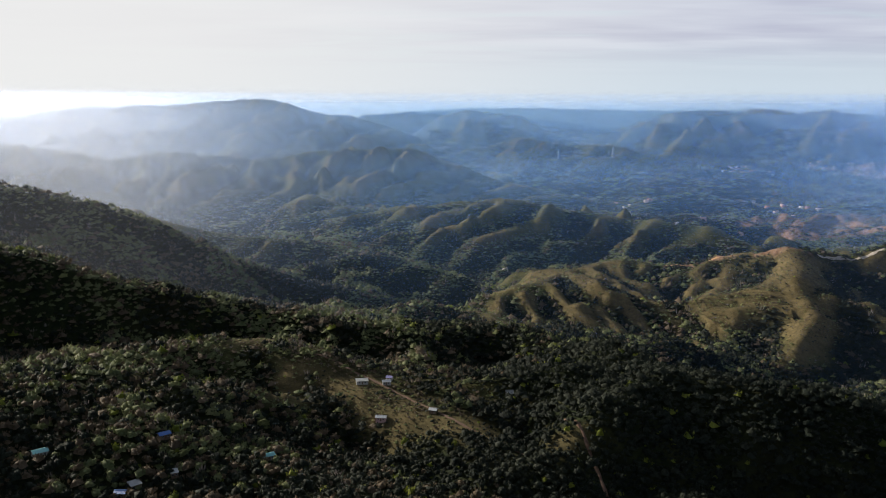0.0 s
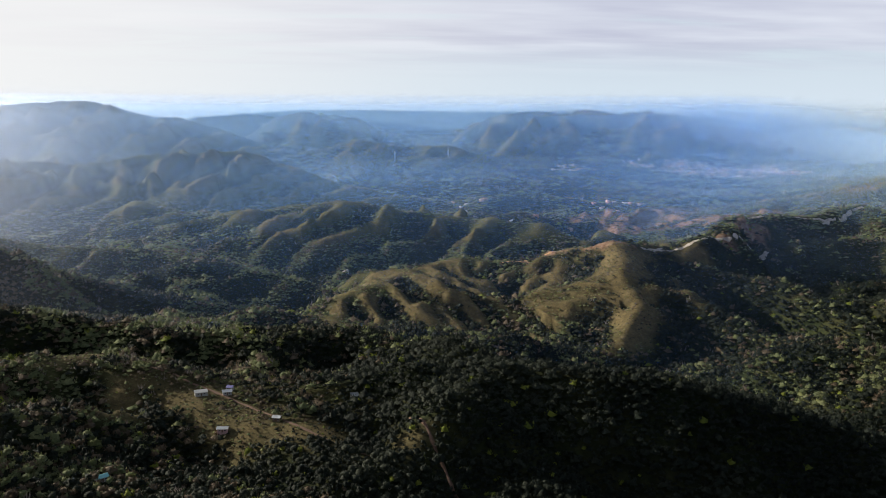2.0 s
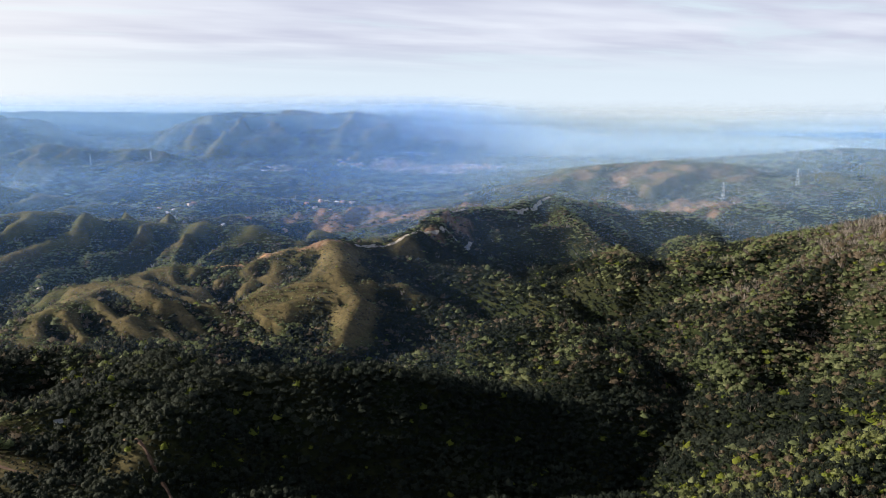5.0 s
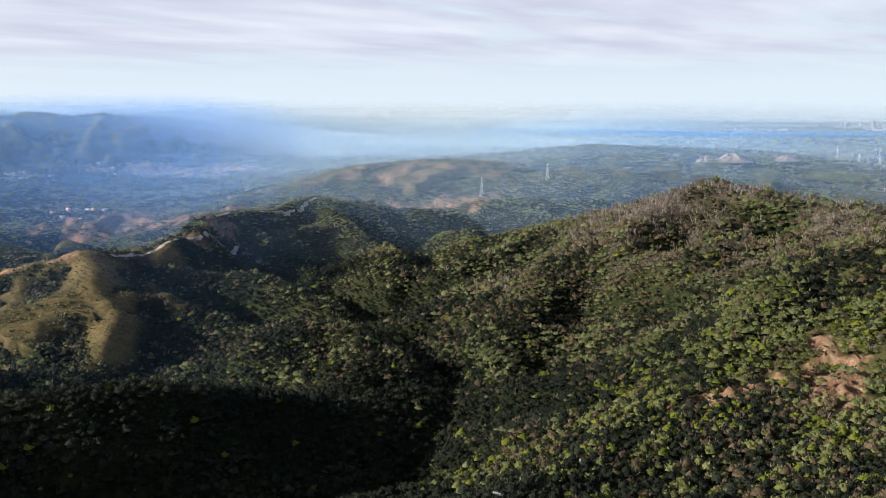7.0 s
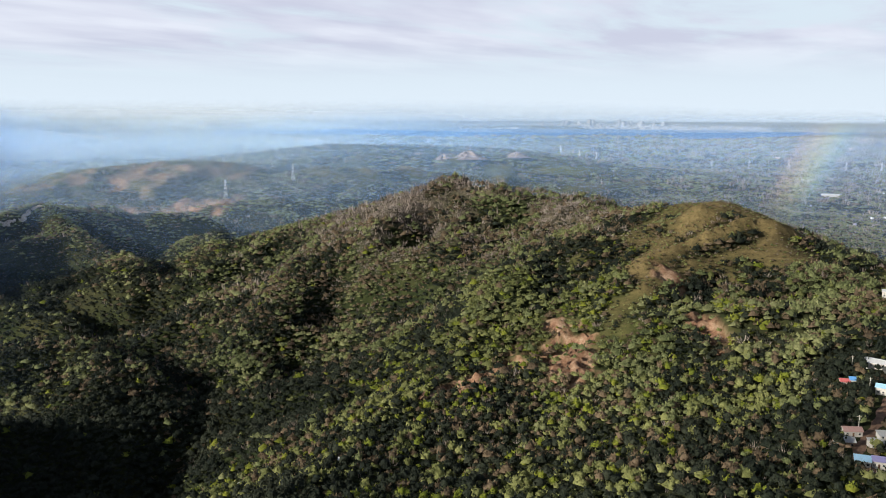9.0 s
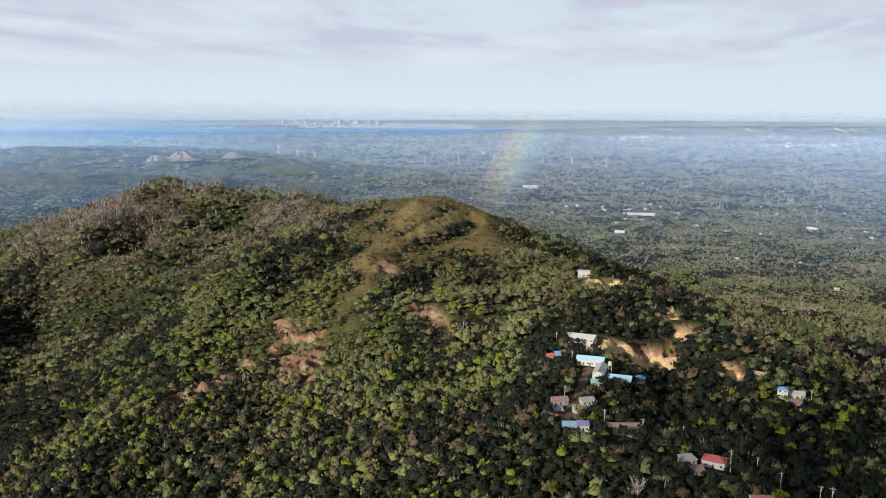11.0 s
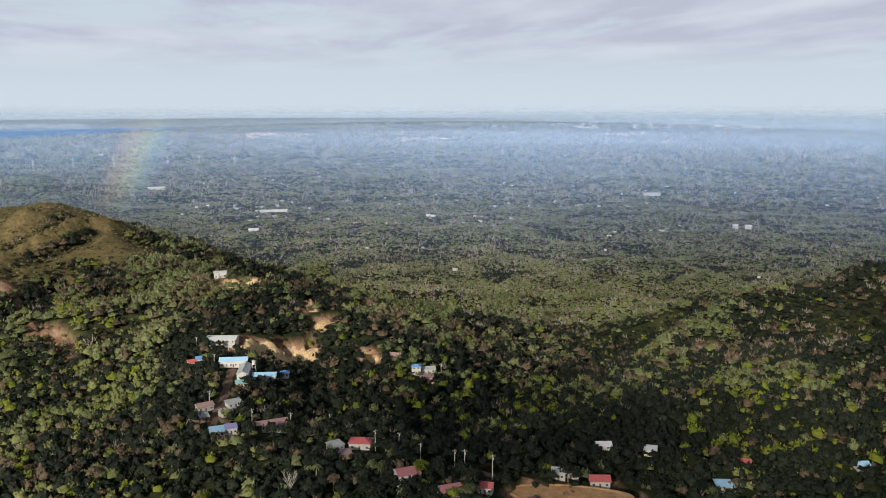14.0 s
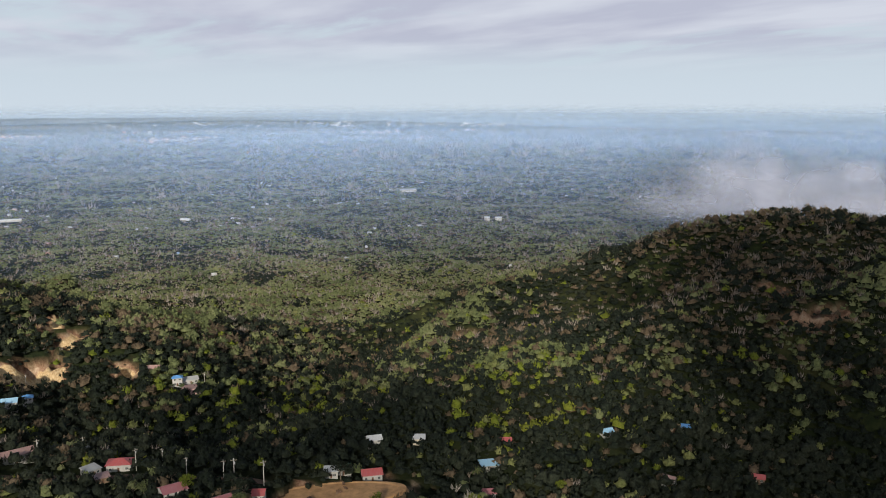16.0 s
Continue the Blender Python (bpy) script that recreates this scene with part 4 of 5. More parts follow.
            tube(bm, turn @ Vector((w0, w0, z0)), turn @ Vector((-w1, w1, z1)), 0.2, 0.2, 3)
        part("lattice", bm, STEEL, ob)
    for z, w in ((H - 14, 8.5), (H - 8, 7.5), (H - 2, 6.0)):
        bm = bmesh.new()
        tube(bm, (-w, 0, z), (w, 0, z), 0.3, 0.3, 4)
        tube(bm, (-w, 0, z), (0, 0, z + 2), 0.2, 0.2, 3)
        tube(bm, (w, 0, z), (0, 0, z + 2), 0.2, 0.2, 3)
        part("crossarm", bm, STEEL, ob)
    return ob


PYLONS = [(69.3, 4300), (70.5, 4500), (71.6, 4300), (78.8, 4700), (81.0, 4800), (83.3, 4900), (86.5, 4900), (88.4, 4800), (90.6, 4600), (95.6, 5200), (101.5, 5600), (47.5, 2500), (51.8, 2700), (11.0, 4300), (7.5, 4500), (108.0, 5600)]
first_pylon = None
for pb, pr in PYLONS:
    tx, ty = pr * math.sin(radians(pb)), pr * math.cos(radians(pb))
    X, Y, Z = (float(v) for v in placed(tx, ty, ground_z(tx, ty)))
    f = float(drawn_in(pr)) / pr
    m = pose(X, Y, Z, 0, 0, 25 - pb) @ Matrix.Scale(f, 4)
    if first_pylon is None:
        first_pylon = pylon()
        first_pylon.matrix_world = m
        continue
    made = copy_thing(first_pylon, Matrix.Identity(4))
    made.matrix_world = m


# ---------------------------------------------------------------- far houses and the city
def block_material(name, stops):
    m, g = material(name)
    isl = g.node("ShaderNodeNewGeometry").outputs["Random Per Island"]
    c = g.ramp(isl, stops)
    finish(g, c, 0.7, 0, 0.3)
    return m


def blocks(name, label, category, x, y, wide, deep, tall, turn, mat, roofed=True):
    """Many far houses with pitched roofs, too small to pick apart."""
    z = on_grid(GZ, x, y)
    X, Y, Z = placed(x, y, z)
    f = drawn_in(np.hypot(x, y)) / np.hypot(x, y)
    n = len(x)
    hx, hy, h = wide / 2 * f, deep / 2 * f, tall * f
    peak = h + (0.35 * deep * f * 0.5 if roofed else 0.02 * h)
    zero = np.zeros(n)
    loc = np.stack([np.stack(p, -1) for p in ((-hx, -hy, zero - 3 * f), (hx, -hy, zero - 3 * f), (hx, hy, zero - 3 * f), (-hx, hy, zero - 3 * f),
                                              (-hx, -hy, h), (hx, -hy, h), (hx, hy, h), (-hx, hy, h), (-hx, zero, peak), (hx, zero, peak))], 1)
    c, s = np.cos(turn)[:, None], np.sin(turn)[:, None]
    co = np.stack([loc[..., 0] * c - loc[..., 1] * s + X[:, None], loc[..., 0] * s + loc[..., 1] * c + Y[:, None], loc[..., 2] + Z[:, None]], -1).reshape(-1, 3)
    tris = np.array([(0, 1, 5), (0, 5, 4), (2, 3, 7), (2, 7, 6), (1, 2, 6), (1, 6, 5), (3, 0, 4), (3, 4, 7), (4, 5, 9), (4, 9, 8), (6, 7, 8), (6, 8, 9), (5, 6, 9), (7, 4, 8)])
    idx = (np.arange(n)[:, None, None] * 10 + tris[None]).reshape(-1)
    me = bpy.data.meshes.new(name)
    me.vertices.add(len(co))
    me.vertices.foreach_set("co", co.astype(np.float32).ravel())
    me.loops.add(len(idx))
    me.loops.foreach_set("vertex_index", idx.astype(np.int32))
    me.polygons.add(len(idx) // 3)
    me.polygons.foreach_set("loop_start", np.arange(0, len(idx), 3, dtype=np.int32))
    me.update(calc_edges=True)
    me.materials.append(mat)
    return tagged(new(name, me), label, category, kind="stuff")


def sprinkle(n, b0, b1, r0, r1, clump=0.0, size=500.0):
    b, R = np.radians(rng.uniform(b0, b1, 4 * n)), np.sqrt(rng.uniform(r0 ** 2, r1 ** 2, 4 * n))
    x, y = R * np.sin(b), R * np.cos(b)
    keep = np.argsort(-(clump * fbm(x / size + 3, y / size + 8, 3) + rng.random(4 * n) * 0.35))[:n] if clump else np.arange(n)
    return x[keep], y[keep]


CITY = block_material("city_walls", [(0.0, (0.56, 0.56, 0.56)), (0.4, (0.62, 0.62, 0.64)), (0.7, (0.38, 0.36, 0.34)), (1.0, (0.52, 0.45, 0.40))])
TOWN = block_material("town_roofs", [(0.0, (0.56, 0.25, 0.16)), (0.4, (0.74, 0.42, 0.31)), (0.75, (0.80, 0.66, 0.56)), (1.0, (0.55, 0.52, 0.50))])
RURAL = block_material("farm_roofs", [(0.0, (0.55, 0.55, 0.55)), (0.45, (0.45, 0.47, 0.49)), (0.7, (0.40, 0.40, 0.40)), (0.85, (0.40, 0.22, 0.18)), (1.0, (0.30, 0.45, 0.65))])

FAR_WALLS = block_material("far_city_walls", [(0.0, (0.30, 0.33, 0.38)), (0.4, (0.40, 0.42, 0.46)), (0.7, (0.24, 0.26, 0.30)), (1.0, (0.34, 0.33, 0.34))])

x, y = sprinkle(330, 84, 150, 1700, 5200, 1.0, 350)
keep = np.array([ground_z(a, c) < 60 for a, c in zip(x, y)])
x, y = x[keep], y[keep]
n = len(x)
for a, c in zip(x, y):
    CLEARED.append((a, c, 10))
blocks("farm_houses", "scattered pale farm roofs between the trees", "houses", x, y, rng.uniform(6, 13, n), rng.uniform(5, 8, n), rng.uniform(3, 5, n), rng.uniform(0, 3.1, n), RURAL)
x, y = sprinkle(2600, 17, 34, 4100, 6300, 1.3, 500)
low = on_grid(GZ, x, y) < 45
x, y = x[low], y[low]
n = len(x)
blocks("valley_town", "dense town of reddish and white roofs in the haze", "town", x, y, rng.uniform(8, 19, n), rng.uniform(7, 11, n), rng.uniform(4, 7, n), rng.uniform(0, 3.1, n), TOWN)
x, y = sprinkle(1100, 28, 62, 4600, 9000, 0.8, 700)
n = len(x)
blocks("suburb", "hazy suburbs of pale roofs on the plain", "town", x, y, rng.uniform(8, 18, n) * rng.lognormal(0, 0.4, n), rng.uniform(8, 14, n), rng.uniform(4, 7, n), rng.uniform(0, 3.1, n), CITY)
x, y = sprinkle(560, 80, 130, 5600, 10000, 1.8, 1100)
n = len(x)
blocks("industrial_roofs", "broad white factory roofs far across the plain", "buildings", x, y, rng.uniform(8, 18, n) * rng.lognormal(0, 0.5, n), rng.uniform(12, 24, n), rng.uniform(4, 8, n), rng.uniform(-0.3, 0.3, n) - np.arctan2(x, y), TOWN)
x, y = sprinkle(900, 40, 82, 12200, 15800, 1.2, 2500)
n = len(x)
blocks("city", "pale city blocks along the horizon", "city", x, y, rng.uniform(30, 110, n), rng.uniform(40, 90, n), rng.uniform(8, 26, n), rng.uniform(0, 3.1, n), FAR_WALLS, False)
x, y = sprinkle(130, 46, 76, 13200, 15400, 0.6, 1500)
n = len(x)
blocks("city_towers", "high-rise towers of the far city", "city", x, y, rng.uniform(35, 60, n), rng.uniform(35, 60, n), rng.uniform(45, 115, n) * rng.uniform(0.5, 1, n), rng.uniform(0, 3.1, n), FAR_WALLS, False)
x, y = sprinkle(120, 80, 150, 11500, 14500, 1.2, 2500)
n = len(x)
blocks("far_town", "far pale roofs under the horizon", "town", x, y, rng.uniform(15, 45, n), rng.uniform(30, 60, n), rng.uniform(5, 10, n), rng.uniform(-0.3, 0.3, n) - np.arctan2(x, y), CITY, False)
x, y = sprinkle(34, 9, 24, 2250, 3100, 1.4, 300)
n = len(x)
blocks("quarry_sheds", "grey quarry sheds below the red cuts", "sheds", x, y, rng.uniform(10, 22, n), rng.uniform(8, 12, n), rng.uniform(4, 7, n), rng.uniform(0, 3.1, n), TOWN)


# ---------------------------------------------------------------- woods
_el = np.degrees(np.arctan2(GZ + 9 - EYE, RR))
HIDDEN = np.maximum.accumulate(np.degrees(np.arctan2(GZ - EYE, RR)), axis=0) - _el


def scatter(r0, r1, step):
    """Loosely even places in the ring between two radii, only on bearings and ground in the camera's view."""
    n = int(r1 / step)
    ix, iy = np.meshgrid(np.arange(-n, n + 1), np.arange(-n, n + 1))
    x = (ix + rng.uniform(-0.48, 0.48, ix.shape)) * step
    y = (iy + rng.uniform(-0.48, 0.48, ix.shape)) * step
    x, y = x.ravel(), y.ravel()
    R, b = np.hypot(x, y), np.degrees(np.arctan2(x, y))
    b = np.where(b < -90, b + 360, b)
    keep = (R >= r0) & (R < r1) & (b > -33) & (b < 153)
    x, y = x[keep], y[keep]
    R, b = np.hypot(x, y), np.degrees(np.arctan2(x, y))
    shut = on_grid(HIDDEN, x, y) + 9.0 * ((R > 2700) & (b < -1) & (b > -90))
    grass, soil = on_grid(GRASS, x, y), on_grid(SOIL, x, y)
    keep = (shut < 0.3) & (rng.random(len(x)) > (0.72 - 0.26 * (np.hypot(x, y) < 1150)) * smooth01(grass, 0.1, 0.9)) & ((soil < 0.35) | ((rng.random(len(x)) < 0.26) & (soil < 1.2)))
    x, y = x[keep], y[keep]
    keep = np.ones(len(x), bool)
    for cx, cy, r in CLEARED:
        near = np.abs(x - cx) < r
        keep[near] &= (x[near] - cx) ** 2 + (y[near] - cy) ** 2 > r * r
    return x[keep], y[keep]


def choose_kind(x, y):
    """0 dark, also laid where shade falls, 1 green, 2 bright, 3 dry, 4 bare, 5 olive."""
    n = len(x)
    a, c = fbm(x / 65 + 7, y / 65, 3), fbm(x / 160, y / 160 + 40, 3)
    long_hill = blob(x, y, 1080, 650, 190, 420, 0, 0.6)
    dark_hill = blob(x, y, 560, -640, 210, 190, 0, 0.5)
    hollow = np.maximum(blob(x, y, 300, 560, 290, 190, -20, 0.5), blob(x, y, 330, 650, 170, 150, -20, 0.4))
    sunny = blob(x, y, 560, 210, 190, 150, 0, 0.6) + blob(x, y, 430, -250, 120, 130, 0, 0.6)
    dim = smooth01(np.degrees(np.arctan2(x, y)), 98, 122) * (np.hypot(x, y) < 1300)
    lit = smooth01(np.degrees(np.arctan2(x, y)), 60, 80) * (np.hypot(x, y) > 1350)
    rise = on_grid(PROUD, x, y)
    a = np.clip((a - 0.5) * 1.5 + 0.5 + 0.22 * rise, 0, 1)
    # kinds turn darker where shade falls and lighter on the sunlit land
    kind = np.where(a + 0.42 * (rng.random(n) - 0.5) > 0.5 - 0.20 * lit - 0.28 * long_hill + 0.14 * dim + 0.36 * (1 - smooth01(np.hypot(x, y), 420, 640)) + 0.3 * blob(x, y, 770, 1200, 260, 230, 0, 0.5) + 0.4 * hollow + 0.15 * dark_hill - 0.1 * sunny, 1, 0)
    upper = long_hill * smooth01(on_grid(GZ, x, y), 120, 200)
    warm = np.clip((c - 0.44) * 2.2, 0, 0.5) + 0.15 * long_hill + 0.25 * upper + 0.3 * dark_hill
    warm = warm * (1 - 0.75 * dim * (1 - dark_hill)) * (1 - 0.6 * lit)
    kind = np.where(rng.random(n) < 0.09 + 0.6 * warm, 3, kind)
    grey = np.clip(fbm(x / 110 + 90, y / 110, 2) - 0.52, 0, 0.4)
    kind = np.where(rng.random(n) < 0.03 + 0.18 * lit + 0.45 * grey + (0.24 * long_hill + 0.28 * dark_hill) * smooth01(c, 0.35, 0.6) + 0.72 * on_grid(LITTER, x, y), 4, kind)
    lush = np.clip(fbm(x / 60 + 20, y / 60 + 60, 2) - 0.55, 0, 0.3)
    bamboo_grove = blob(x, y, 400, 118, 95, 62, 20, 0.4) + blob(x, y, 545, 92, 32, 30) + blob(x, y, 430, 330, 120, 80, 0, 0.5) + 0.6 * blob(x, y, 700, 330, 170, 110, 0, 0.6) + 0.5 * blob(x, y, 930, 300, 120, 160, 0, 0.6)
    kind = np.where(rng.random(n) < 0.03 + 0.75 * bamboo_grove * smooth01(a, 0.34, 0.56) + 0.12 * sunny - 0.5 * upper, 5, kind)
    scrub = blob(x, y, 395, 30, 55, 45, 0, 0.4) + 0.7 * blob(x, y, 470, 60, 40, 30) + 1.6 * on_grid(GRASS, x, y)
    kind = np.where(rng.random(n) < 0.6 * scrub, rng.choice([3, 3, 4, 5, 1], n), kind)
    # dark kind laid where shade falls: ravines, hollow, near slopes and round the village
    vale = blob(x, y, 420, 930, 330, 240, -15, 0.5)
    shade_dark = 0.55 * vale + 0.6 * blob(x, y, 850, 1210, 330, 270, -20, 0.35) + 0.9 * hollow + 0.14 * dim + 0.4 * blob(x, y, 390, -90, 70, 120, 0, 0.4) + 0.45 * (1 - smooth01(np.hypot(x, y), 420, 600)) + 0.5 * (1 - smooth01(np.hypot(x, y), 650, 900)) * smooth01(np.degrees(np.arctan2(x, y)), -4, 6) * (1 - smooth01(np.degrees(np.arctan2(x, y)), 36, 48))
    kind = np.where(rng.random(n) < shade_dark, 0, kind)
    return np.where(rng.random(n) < (0.008 + 0.16 * lush + sunny * (0.05 + 0.9 * lush)) * (1 - 0.3 * dim) * (1 - upper), 2, kind)


def slivers(x, y, z, wide, tall, n):
    """Leafless crowns: thin upright twigs as loose triangles."""
    m = len(x)
    u = rng.normal(size=(m, n, 3))
    u[..., 2] = np.abs(u[..., 2]) - 0.35
    u /= np.linalg.norm(u, axis=-1, keepdims=True)
    half = np.stack([wide, wide, tall * 0.46], -1)[:, None, :]
    p = np.stack([x, y, z + tall * 0.50], -1)[:, None, :] + u * half * rng.uniform(0.3, 1.0, (m, n, 1))
    side = u * 0.6 + np.array([0, 0, 1.0])
    other = np.cross(side, rng.normal(size=u.shape))
    other *= 0.19 / (np.linalg.norm(other, axis=-1, keepdims=True) + 1e-9)
    size = (0.75 * wide * math.sqrt(5.0 / n))[:, None, None] * rng.uniform(0.75, 1.3, (m, n, 1))
    tri = np.stack([p + side * size, p + (-0.5 * side + 0.87 * other) * size, p + (-0.5 * side - 0.87 * other) * size], 2)
    return tri.reshape(-1, 3), np.arange(3 * m * n).reshape(-1, 3)


def tufts(x, y, z, wide, tall, n):
    """Leafy flakes that stick out of a crown, as loose triangles."""
    m = len(x)
    u = rng.normal(size=(m, n, 3))
    u[..., 2] = np.abs(u[..., 2]) - 0.25
    u /= np.linalg.norm(u, axis=-1, keepdims=True)
    half = np.stack([wide, wide, tall * 0.46], -1)[:, None, :]
    p = np.stack([x, y, z + tall * 0.50], -1)[:, None, :] + u * half * rng.uniform(0.85, 1.12, (m, n, 1))
    nrm = u + rng.normal(scale=0.5, size=u.shape)
    side = np.array([0, 0, 1.0]) + 0.5 * u + rng.normal(scale=0.45, size=u.shape)
    side /= np.linalg.norm(side, axis=-1, keepdims=True) + 1e-9
    other = np.cross(nrm, side)
    other *= 0.75 / (np.linalg.norm(other, axis=-1, keepdims=True) + 1e-9)
    size = (0.29 * wide)[:, None, None] * rng.uniform(0.7, 1.4, (m, n, 1))
    tri = np.stack([p + side * size, p + (-0.5 * side + 0.87 * other) * size, p + (-0.5 * side - 0.87 * other) * size], 2)
    return tri.reshape(-1, 3), np.arange(3 * m * n).reshape(-1, 3)


def lobes(x, y, z, wide, tall, sides, rings):
    """Lumpy domes of foliage, open below: a top and one or two uneven rings each."""
    m = len(x)
    start = rng.uniform(0, math.tau, (m, 1))
    a = start + np.arange(sides) * math.tau / sides + rng.uniform(-0.25, 0.25, (m, sides))
    co = [np.stack([x + rng.uniform(-0.2, 0.2, m) * wide, y + rng.uniform(-0.2, 0.2, m) * wide, z + tall * rng.uniform(0.88, 1.06, m)], -1)[:, None, :]]
    for reach, level in (((0.74, 0.70), (0.98, 0.16)) if rings == 2 else ((0.95, 0.30),)):
        r = reach * wide[:, None] * rng.uniform(0.55, 1.45, (m, sides))
        h = tall[:, None] * (level + rng.uniform(-0.2, 0.2, (m, sides)))
        co.append(np.stack([x[:, None] + r * np.cos(a), y[:, None] + r * np.sin(a), z[:, None] + h], -1))
    co = np.concatenate(co, 1)
    tris = [(0, 1 + k, 1 + (k + 1) % sides) for k in range(sides)]
    if rings == 2:
        for k in range(sides):
            p, q = 1 + k, 1 + (k + 1) % sides
            tris += [(p, p + sides, q + sides), (p, q + sides, q)]
    idx = np.arange(m)[:, None, None] * co.shape[1] + np.array(tris)[None]
    return co.reshape(-1, 3), idx.reshape(-1, 3)


def crowns(x, y, z, kind, wide, tall, domes, sides, rings, flaked):
    """All crowns of a stretch of forest: places, triangles, kinds and a tone for each tree."""
    tone = np.clip(0.24 * rng.random(len(x)) + 1.5 * (fbm(x / 55 + 3, y / 55 + 71, 3) - 0.5) + 0.34, 0, 1)
    bare, full = kind == 4, kind != 4
    made = []

    def add(which, shape):
        n = len(shape[1]) // max(int(which.sum()), 1)
        made.append((*shape, np.repeat(kind[which], n), np.repeat(tone[which], n)))

    if bare.any():
        add(bare, slivers(x[bare], y[bare], z[bare], wide[bare], tall[bare], 16 if flaked > 4 else 7))
    fx, fy, fz, fw, ft = x[full], y[full], z[full], wide[full], tall[full]
    for k in range(domes):
        a, off = rng.uniform(0, math.tau, len(fx)), fw * rng.uniform(0.35, 0.65, len(fx)) * (k > 0)
        size = 1.0 if domes == 1 else 0.85 if k == 0 else 0.62
        add(full, lobes(fx + off * np.cos(a), fy + off * np.sin(a), fz + 0.1 * ft, fw * size, ft * (0.95 if k == 0 else rng.uniform(0.55, 0.85, len(fx))), sides, rings))
    if flaked:
        add(full, tufts(fx, fy, fz + 0.05 * ft, 1.05 * fw, 1.1 * ft, flaked))
    return made


def wood_object(name, label, batches):
    pieces = [p for b in batches for p in b]
    first = np.cumsum([0] + [len(p[0]) for p in pieces])
    co = np.concatenate([p[0] for p in pieces])
    idx = np.concatenate([p[1] + k for p, k in zip(pieces, first)])
    kinds = np.concatenate([p[2] for p in pieces])
    var = np.concatenate([p[3] for p in pieces])
    n = len(idx)
    me = bpy.data.meshes.new(name)
    me.vertices.add(len(co))
    me.vertices.foreach_set("co", co.astype(np.float32).ravel())
    me.loops.add(3 * n)
    me.loops.foreach_set("vertex_index", idx.astype(np.int32).ravel())
    me.polygons.add(n)
    me.polygons.foreach_set("loop_start", np.arange(0, 3 * n, 3, dtype=np.int32))
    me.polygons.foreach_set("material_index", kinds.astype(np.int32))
    me.update(calc_edges=True)
    me.polygons.foreach_set("use_smooth", np.ones(n, bool))
    me.attributes.new("variety", "FLOAT", "FACE").data.foreach_set("value", var.astype(np.float32))
    for m in LEAVES:
        me.materials.append(m)
    return tagged(new(name, me), label, "forest", kind="stuff")


def grown(r0, r1, step, wide, *shape):
    x, y = scatter(r0, r1, step)
    z = on_grid(GZ, x, y)
    X, Y, Z = placed(x, y, z)
    f = drawn_in(np.hypot(x, y)) / np.hypot(x, y)
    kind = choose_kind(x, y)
    w = wide * f * np.clip(rng.lognormal(-0.04, 0.38, len(x)), 0.4, 1.8)
    w = w * (1 - 0.62 * smooth01(on_grid(GRASS, x, y), 0.2, 0.7))
    tall = w * rng.uniform(0.95, 1.55, len(x)) * (1 - 0.5 * smooth01(np.hypot(x, y), 900, 3000))
    trunk = 0.8 * w * (1 - smooth01(np.hypot(x, y), 1000, 2200)) * (1 - 0.8 * smooth01(on_grid(GRASS, x, y), 0.2, 0.7))
    return crowns(X, Y, Z + trunk, kind, w, tall, *shape)


# ---------------------------------------------------------------- single trees of the near slopes
def flakes(bm, centre, radius, count, size, seed):
    """A clump of leafy flakes round a centre."""
    r = random.Random(seed)
    for _ in range(count):
        u = Vector((r.gauss(0, 1), r.gauss(0, 1), abs(r.gauss(0, 1)) - 0.4)).normalized()
        p = Vector(centre) + Vector((u.x * radius[0], u.y * radius[0], u.z * radius[1])) * r.uniform(0.7, 1.05)
        n = (u + 0.5 * Vector((r.gauss(0, 1), r.gauss(0, 1), r.gauss(0, 1)))).normalized()
        a = n.orthogonal().normalized()
        a.rotate(Matrix.Rotation(r.uniform(0, 6.28), 3, n))
        b = n.cross(a)
        s = size * r.uniform(0.7, 1.35)
        bm.faces.new([bm.verts.new(p + a * s), bm.verts.new(p - a * 0.5 * s + b * 0.8 * s), bm.verts.new(p - a * 0.5 * s - b * 0.8 * s)])


def crown_part(bm, kind, parent, label, variety):
    ob = part("crown", bm, LEAVES[kind], parent, label)
    n = len(ob.data.polygons)
    ob.data.attributes.new("variety", "FLOAT", "FACE").data.foreach_set("value", np.full(n, variety, np.float32))
    return ob


def broadleaf(seed, kind, label, tall, wide):
    r = random.Random(seed)
    ob = tagged(new("tree"), label, "tree", "single trees of the near slopes")
    bm = bmesh.new()
    fork = tall * r.uniform(0.35, 0.5)
    lean = Vector((r.uniform(-0.4, 0.4), r.uniform(-0.4, 0.4), 0))
    tube(bm, (0, 0, -1.5), Vector((0, 0, fork)) + lean, 0.32, 0.2, 7)
    part("trunk", bm, BARK, ob)
    crown = bmesh.new()
    limbs = bmesh.new()
    for k in range(6):
        a = k * 1.05 + r.uniform(-0.3, 0.3)
        tip = Vector((wide * 0.55 * math.cos(a), wide * 0.55 * math.sin(a), tall * r.uniform(0.62, 0.86)))
        tube(limbs, Vector((0, 0, fork * 0.95)) + lean, tip, 0.14, 0.05, 5)
        flakes(crown, tip, (wide * r.uniform(0.36, 0.52), tall * 0.16), 72, 0.40, seed * 50 + k)
    flakes(crown, (lean.x, lean.y, tall * 0.86), (wide * 0.5, tall * 0.17), 84, 0.40, seed * 50 + 9)
    part("limb", limbs, BARK, ob)
    crown_part(crown, kind, ob, "", r.random())
    return ob


def bare_tree(seed, tall):
    r = random.Random(seed)
    ob = tagged(new("leafless_tree"), "leafless pale grey tree with spreading branches", "tree", "single trees of the near slopes")
    bm = bmesh.new()
